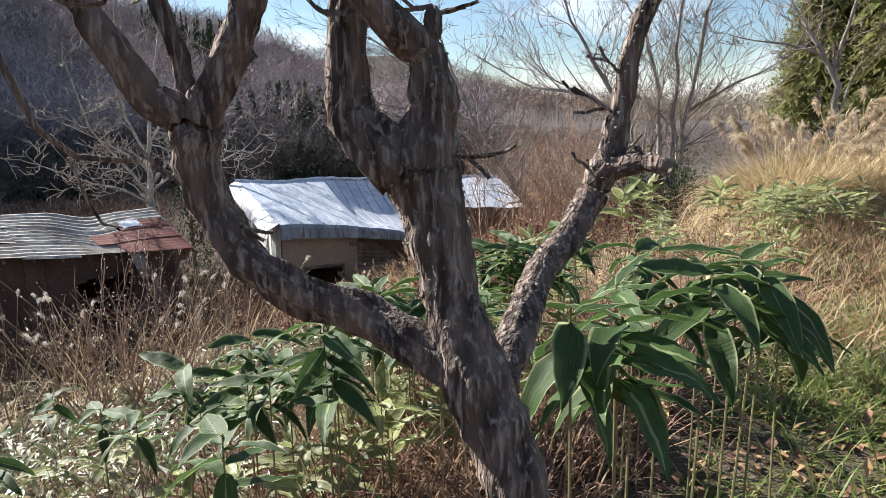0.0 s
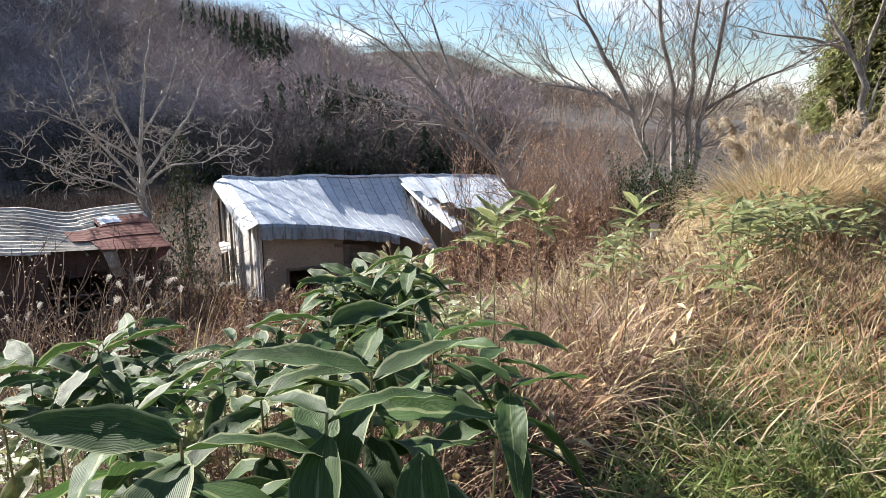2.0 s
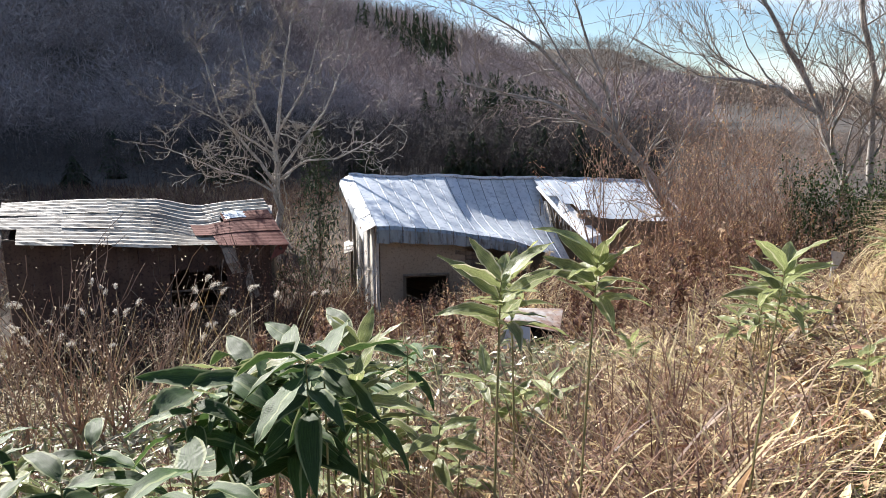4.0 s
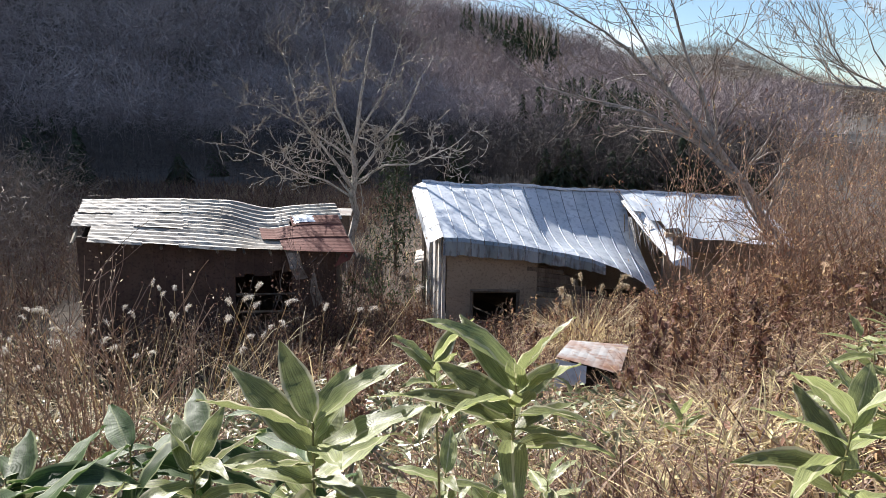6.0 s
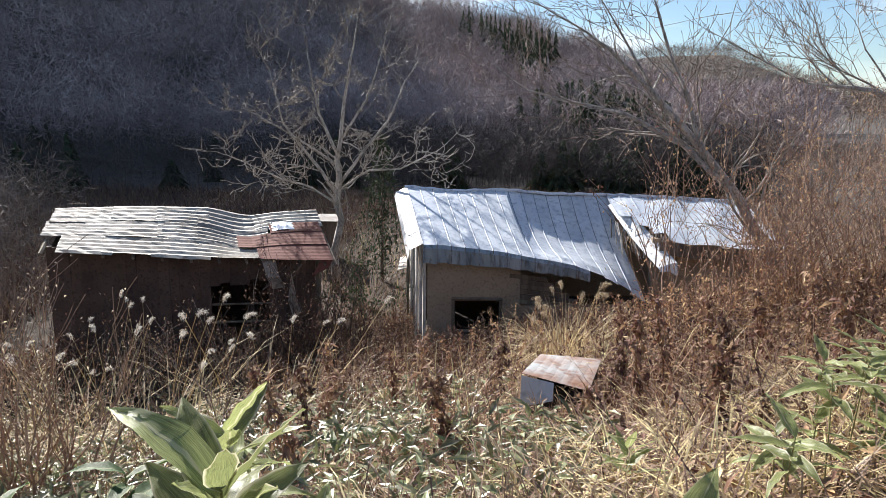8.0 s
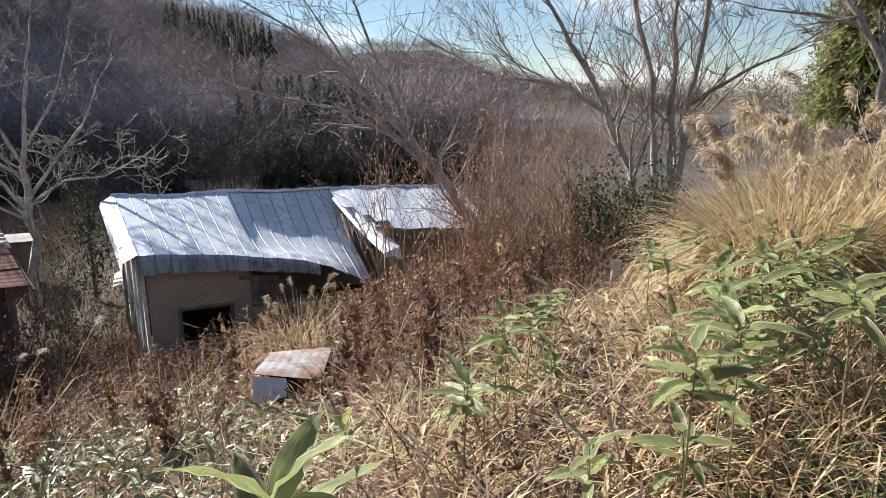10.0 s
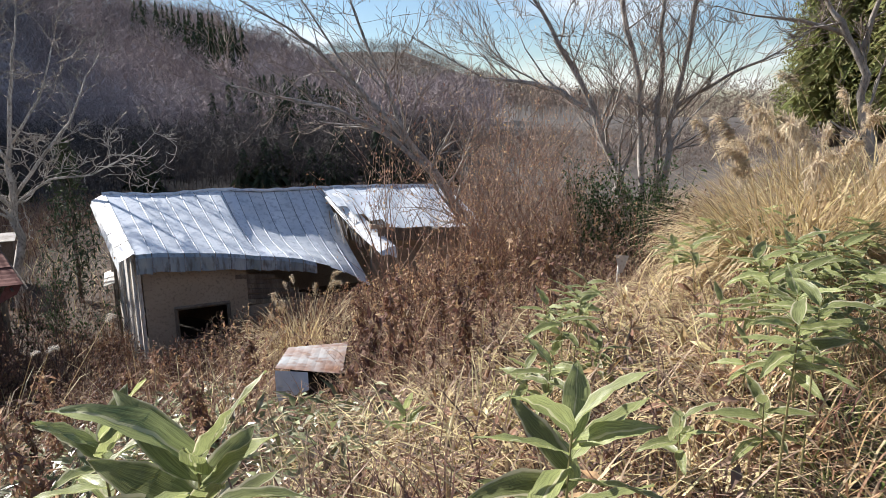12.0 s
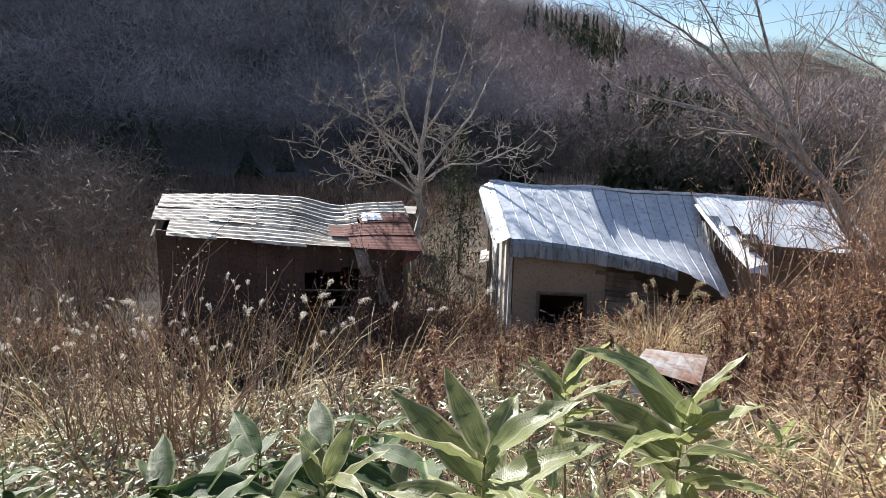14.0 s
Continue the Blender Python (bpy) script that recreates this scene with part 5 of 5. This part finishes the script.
blades("slope_grass", x, y, 0.36, 0.008, 0.6, 1.4, M_WEED, "matted brown grass on the slope", "dry grass")
# path and its verges
tuft_x, tuft_y = rng.uniform(0.8, 8.5, 5600), rng.uniform(-0.2, 8.0, 5600)
tuft = rng.integers(0, 5600, 120000)
x, y = tuft_x[tuft] + rng.normal(0, 0.04, 120000), tuft_y[tuft] + rng.normal(0, 0.04, 120000)
ok = (side(x, y) < 0.42) & (side(x, y) > -2.4) & (0.7071 * (x + y) < 6.2 + 0.5 * ripple(y, x, 0.6)) & (tuft_x[tuft] * 7.3 % 1 < 0.4 + 0.6 * (ripple(x, y, 0.5) - side(x, y) * 0.4 > -0.1))
x, y = x[ok], y[ok]
blades("path_grass", x, y, 0.21, 0.007, 0.7, 1.2, M_GRASS, "short green and yellowing grass on the path", "grass")
x, y = scatter(34000, 2.5, 18, -1, 16, lambda x, y: (side(x, y) < -0.7) & (side(x, y) > -8) & (rng.random(len(x)) < np.clip(-side(x, y) - 0.5, 0, 1)))
blades("hill_grass", x, y, 0.55, 0.012, 0.35, 1.0, M_REED, "tall dry golden grass on the rising side", "dry grass")
x, y = scatter(14000, -3, 8, -0.5, 9, lambda x, y: (side(x, y) < 3) & (side(x, y) > -2.5))
hx, hy = scatter(20000, 2.5, 9.5, 2.0, 8.5, lambda x, y: (side(x, y) < 0.75) & (side(x, y) > -2.6) & (0.7071 * (x + y) > 4.6))
wx, wy = scatter(1500, 2.2, 9.0, 2.2, 9.0, lambda x, y: (side(x, y) < 1.1) & (side(x, y) > -1.6) & (0.7071 * (x + y) > 5.0) & clear_of_post(x, y))
blades("verge_weeds", np.repeat(wx, 9) + rng.normal(0, 0.06, len(wx) * 9), np.repeat(wy, 9) + rng.normal(0, 0.06, len(wx) * 9), 0.4, 0.008, 0.45, 1.1, M_SHRUBLEAF, "russet weed tufts beside the path", "weeds")
blades("verge_grass", hx[::2], hy[::2], 0.3, 0.008, 0.6, 1.4, M_GRASS, "green grass among the straw on the path", "grass")
blades("verge_straw", hx[1::2], hy[1::2], 0.36, 0.008, 0.5, 1.4, M_REED, "sunlit dry straw over the path ahead", "dry grass")
v, f = leaf_cloud(np.stack([x, y, land(x, y) + rng.uniform(0.01, 0.05, len(x))], 1), 0.07, 0.05, 0.35)
stuff("fallen_leaves", v, f, M_LITTER, "curled brown fallen leaves", "leaf litter")


x, y = scatter(30000, 6.5, 22, 7, 26, lambda x, y: (side(x, y) > -1.2) & (side(x, y) < 5) & yard(x, y) & (x > 7.4))
blades("rough_grass", x, y, 0.6, 0.013, 0.4, 1.2, M_STRAW, "rough dry grass beyond the pampas", "dry grass")
# valley grass takes the dark weed colour in place of shade on the field
x, y = scatter(34000, -28, -5, 9, 38, lambda x, y: yard(x, y) & (side(x, y) > 9))
blades("valley_grass", x, y, 0.8, 0.022, 0.35, 1.0, M_DARKWEED, "tall brown grass filling the valley floor, shade put into its dark colour", "dry grass")


def weeds(name, x, y, tall, leaves, mat, label, size=0.06):
    """Dead stalks with curled hanging leaves."""
    k = len(x)
    p = np.stack([x, y, land(x, y)], 1)
    h = tall * rng.uniform(0.5, 1.2, k)
    az, le = rng.uniform(0, 6.28, k), rng.uniform(0.02, 0.35, k)
    d = np.stack([np.cos(az) * np.sin(le), np.sin(az) * np.sin(le), np.cos(le)], 1)
    s = np.stack([-np.sin(az), np.cos(az), np.zeros(k)], 1) * 0.005
    q = np.stack([np.cos(az), np.sin(az), np.zeros(k)], 1) * 0.005
    tip = p + d * h[:, None]
    v = np.stack([p - s, p + s, tip, p - q, p + q, tip], 1).reshape(-1, 3)
    f = np.arange(len(v)).reshape(-1, 3)
    t = rng.uniform(0.25, 1.0, (leaves, k))
    at = (p[None] + d[None] * (h * t)[:, :, None]).reshape(-1, 3)
    lv, lf = leaf_cloud(at, size, size * 0.42, 0.9, 0.3)
    return stuff(name, np.concatenate([v, lv]), np.concatenate([f, lf + len(v)]), mat, label, "weeds")


x, y = scatter(9000, -3.5, 9.5, 6.6, 17.5, lambda x, y: yard(x, y) & (side(x, y) > 2.2) & (y > 10.6 - 0.9 * x) & (rng.random(len(x)) < np.clip((y - 5) / 6, 0.15, 1)) & (rng.random(len(x)) < 0.55 + 0.6 * ripple(x, y, 0.45)))
weeds("dead_weeds", x[::2], y[::2], 0.72, 20, M_DARKWEED, "dark withered weeds with shrivelled leaves")
weeds("brown_weeds", x[1::2], y[1::2], 0.6, 20, M_WEED, "brown dead weeds with shrivelled hanging leaves")
x, y = scatter(4000, -9, 12, 8, 30, lambda x, y: yard(x, y) & (side(x, y) > 4))
blades("yard_grass", x, y, 0.9, 0.01, 0.3, 1.0, M_STRAW, "dry grass standing in the yard", "dry grass")
x, y = scatter(46000, -14, 16, 6.5, 44, lambda x, y: yard(x, y) & (side(x, y) > 3))
blades("yard_undergrowth", x, y, 0.5, 0.01, 0.4, 1.0, M_WEED, "rusty brown undergrowth across the yard", "undergrowth")


# taller weeds banked against the walls
x, y = scatter(5200, -8, 8, 11, 17, lambda x, y: yard(x, y) & (((x - HO.x) * HN.x + (y - HO.y) * HN.y < 4.4) & ((x - HO.x) * HN.x + (y - HO.y) * HN.y > 2.5) & (x > -0.4) | ((x - SO.x) * SN.x + (y - SO.y) * SN.y < 3.4) & ((x - SO.x) * SN.x + (y - SO.y) * SN.y > 1.95) & (x < 0.2)))
weeds("wall_weeds", x, y, 0.72, 26, M_WEED, "tall dry weeds grown up against the shed walls", 0.065)
cx, cy = scatter(260, -1.0, 8.5, 8.0, 16.0, lambda x, y: yard(x, y) & (side(x, y) > 3))
x, y = np.repeat(cx, 26) + rng.normal(0, 0.09, len(cx) * 26), np.repeat(cy, 26) + rng.normal(0, 0.09, len(cy) * 26)
blades("arching_stems", x[::2], y[::2], 0.95, 0.007, 0.35, 2.0, M_WEED, "brown arching dead grass stems among the weeds", "dry grass")
blades("pale_arching_stems", x[1::4], y[1::4], 0.95, 0.007, 0.35, 2.0, M_STRAW, "pale arching dead grass stems among the weeds", "dry grass")
x, y = scatter(900, 1.2, 7.5, 11.5, 15.8, lambda x, y: yard(x, y) & (rng.random(len(x)) < 0.5 + 0.6 * ripple(x, y, 0.5)))
weeds("russet_weeds", x, y, 0.85, 30, M_SHRUBLEAF, "russet weeds standing before the tin shed", 0.06)


def thicket(name, label, spots, tall, mat_stem, mat_leaf, leaves, seed, leaf_size=0.05):
    random.seed(seed)
    for cx, cy in spots:
        bush = thing(name, label, "shrub", "shrubs in the yard", (cx, cy, at_ground(cx, cy)))
        g, tw, tips = Geo(), Geo(), []
        for k in range(6):
            p = Vector((cx + random.gauss(0, 0.12), cy + random.gauss(0, 0.12), at_ground(cx, cy)))
            branching(g, p, Vector((random.gauss(0, 0.35), random.gauss(0, 0.35), 1)).normalized(), tall * random.uniform(0.6, 1.0), 0.016, 2, 0.6, 0.15, 3, 0.15, tw)
        part("stem", g, mat_stem, bush)
        tagged(part("crown", tw, mat_stem, bush), kind="stuff")
        vs = np.array([tuple(q) for q in tw.v])
        if leaves and len(vs):
            pick = vs[rng.integers(0, len(vs), leaves)] + rng.normal(0, 0.05, (leaves, 3))
            v, f = leaf_cloud(pick, leaf_size, leaf_size * 0.5, 0.9, 0.3)
            lg = Geo()
            lg.add(v, f)
            tagged(part("foliage", lg, mat_leaf, bush, "clinging leaves"), kind="stuff")


thicket("brown_shrub", "tangled brown shrub with clinging dead leaves", [(5.2, 13.6), (6.0, 14.4), (6.8, 13.2), (7.4, 15.2), (8.2, 16.6), (7.0, 17.2), (6.2, 15.6), (4.4, 13.0), (9.6, 18.6), (8.0, 19.5), (7.1, 16.0), (8.6, 17.6)], 2.35, M_RUSTTWIG, M_SHRUBLEAF, 520, 61)
thicket("low_shrub", "low tangled russet shrub with curled dead leaves", [(5.5, 12.7), (6.2, 12.4), (6.9, 12.7), (4.9, 12.2), (6.4, 13.7), (5.8, 13.3)], 1.2, M_RUSTTWIG, M_SHRUBLEAF, 420, 66)
thicket("russet_bush", "dense russet twiggy bush on the slope", [(-1.15, 7.8), (-0.75, 7.6), (-1.45, 7.5), (-1.8, 8.3)], 1.25, M_RUSTTWIG, M_DUN, 260, 65, 0.03)
thicket("twiggy_bush", "grey-brown twiggy bush with dry flecks", [(-2.6, 8.0), (-3.4, 7.6), (-0.5, 9.6), (-6.4, 9.4), (-7.2, 10.6), (-5.2, 8.0), (-8.2, 12.4), (-8.8, 14.0), (-7.9, 11.2), (-9.6, 13.2), (-7.6, 13.2), (-8.6, 10.2), (-9.5, 16.0)], 1.05, M_TWIG, M_WEED, 260, 62, 0.035)
thicket("dark_shrub", "dark leafless shrub between the two sheds", [(-0.9, 14.4), (-1.6, 13.9), (-2.0, 14.9), (-0.6, 13.4), (-2.3, 16.8)], 1.3, M_BROWNWALL, M_WEED, 260, 64, 0.05)
thicket("evergreen_bush", "dark green glossy-leaved bush beside the signpost", [(7.1, 11.6), (7.5, 12.0), (7.3, 12.6), (-1.25, 16.2)], 1.15, M_TWIG, M_BUSH, 1300, 63, 0.07)

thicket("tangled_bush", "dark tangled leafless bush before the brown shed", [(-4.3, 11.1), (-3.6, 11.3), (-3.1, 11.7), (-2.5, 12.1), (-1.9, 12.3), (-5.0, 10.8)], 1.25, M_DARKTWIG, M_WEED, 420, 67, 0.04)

# dark withered stalks standing near
random.seed(83)
for cx, cy, tall in ((1.55, 7.2, 0.85), (2.35, 8.0, 0.8), (3.6, 8.3, 0.9), (3.9, 9.4, 1.0), (0.9, 8.6, 0.9), (1.9, 9.2, 0.7), (4.2, 8.4, 0.75), (0.4, 10.4, 1.0), (3.0, 8.4, 0.5), (4.8, 9.6, 0.9), (5.3, 10.4, 1.0), (4.5, 10.6, 0.85), (3.6, 10.9, 0.9), (2.2, 10.2, 0.8), (1.3, 10.0, 0.85), (5.9, 11.2, 1.0), (0.6, 9.2, 0.8), (-0.3, 9.9, 0.9), (3.3, 9.0, 0.8), (4.0, 7.7, 0.7), (5.0, 8.6, 0.75), (1.2, 11.4, 0.9), (-0.9, 11.2, 0.9)):
    stalk = thing("withered_stalk", "dark withered stalk hung with curled brown leaves", "weed", "withered stalks", (cx, cy, at_ground(cx, cy)))
    g = Geo()
    p0 = Vector((cx, cy, at_ground(cx, cy)))
    tip = p0 + Vector((random.gauss(0, 0.15), random.gauss(0, 0.1), tall))
    g.tube([p0, p0.lerp(tip, 0.5) + Vector((random.gauss(0, 0.03), 0, 0)), tip], [0.01, 0.008, 0.004], 5)
    part("stem", g, M_WEED, stalk)
    pts = np.array([tuple(p0.lerp(tip, random.uniform(0.2, 1.0)) + Vector((random.gauss(0, 0.03), random.gauss(0, 0.035), 0))) for _ in range(190)])
    v, f = leaf_cloud(pts, 0.09, 0.035, 1.2, 0.4)
    lg = Geo()
    lg.add(v, f)
    tagged(part("foliage", lg, random.choice((M_DARKWEED, M_WEED, M_WEED)), stalk), kind="stuff")


def plume_geo(g, base, tip, size):
    """Feathery head of a pampas stem: fine drooping hairs along a bent axis."""
    k = 170
    t = np.array([random.random() for _ in range(k)])
    p = np.array(tip)[None] + np.array([(random.gauss(0, 0.012), random.gauss(0, 0.012), 0) for _ in range(k)])
    bend = np.array((tip[0] - base[0], tip[1] - base[1], 0))
    bend = bend / (np.linalg.norm(bend) + 1e-6)
    nod = random.uniform(0.35, 0.8)
    p = p + (np.array((0, 0, 1))[None] * (1.0 * t - nod * t ** 2)[:, None] + bend[None] * (nod * t ** 1.5)[:, None]) * size
    v, f = leaf_cloud(p, size * 0.3, size * 0.034, 0.7, 0.5, np.full(k, math.atan2(bend[1], bend[0])) + rng.normal(0, 0.35, k))
    g.add(v, f)


def pampas(label, cx, cy, stems, tall, spread, blade_count, size, seed):
    random.seed(seed)
    clump = thing("pampas_clump", label, "pampas grass", "pampas grass clumps", (cx, cy, at_ground(cx, cy)))
    for k in range(stems):
        g = Geo()
        a, r = random.uniform(0, 6.28), random.random() ** 0.5 * spread
        b = (cx + r * math.cos(a), cy + r * math.sin(a), at_ground(cx + r * math.cos(a), cy + r * math.sin(a)))
        h = tall * random.uniform(0.7, 1.1)
        tip = (b[0] + math.cos(a) * h * 0.34 + random.gauss(0, 0.1), b[1] + math.sin(a) * h * 0.34 + random.gauss(0, 0.1), b[2] + h)
        g.tube([b, ((b[0] * 0.55 + tip[0] * 0.45), (b[1] * 0.55 + tip[1] * 0.45), b[2] + h * 0.55), tip], [0.005, 0.004, 0.003], 4)
        pg = Geo()
        plume_geo(pg, b, tip, size * random.uniform(0.7, 1.2))
        part("plume", pg, M_DUN if blade_count > 500 else M_PLUME, part("stem", g, M_REED, clump))
    if blade_count:
        a = rng.uniform(0, 6.28, blade_count)
        r = np.sqrt(rng.random(blade_count)) * spread
        ob = blades("foliage", cx + r * np.cos(a), cy + r * np.sin(a), tall * 0.95, 0.014, 0.22, 1.9, M_REED, "arching straw-coloured blades", "", 0.0, a + rng.normal(0, 0.7, blade_count))
        if "category" in ob:
            del ob["category"]
        ob.parent = clump
        ob.matrix_parent_inverse = clump.matrix_basis.inverted()


pampas("big arching golden pampas grass clump with pale plumes", 6.95, 8.2, 18, 1.2, 0.42, 1700, 0.36, 1)
pampas("big arching golden pampas grass clump with pale plumes", 7.5, 8.75, 16, 1.28, 0.6, 1500, 0.36, 2)
pampas("big arching golden pampas grass clump with pale plumes", 8.2, 8.8, 16, 1.4, 0.6, 1400, 0.34, 3)
pampas("big arching golden pampas grass clump with pale plumes", 9.3, 9.3, 14, 1.55, 0.8, 1600, 0.32, 4)
pampas("brown pampas grass with pale tufts before the plaster wall", 2.9, 12.9, 9, 1.0, 0.35, 520, 0.2, 5)
for k, (cx, cy) in enumerate(((-2.0, 10.4), (-3.1, 10.1), (-4.2, 9.3), (-5.2, 9.0), (-3.4, 9.0), (-2.6, 11.4), (-6.2, 8.4), (-1.4, 9.4), (-4.6, 10.2), (-3.8, 11.2), (-5.8, 10.0), (-0.6, 11.0))):
    pampas("thin pampas grass with silvery backlit plumes", cx, cy, 6, 1.6, 0.75, 60, 0.125, 20 + k)
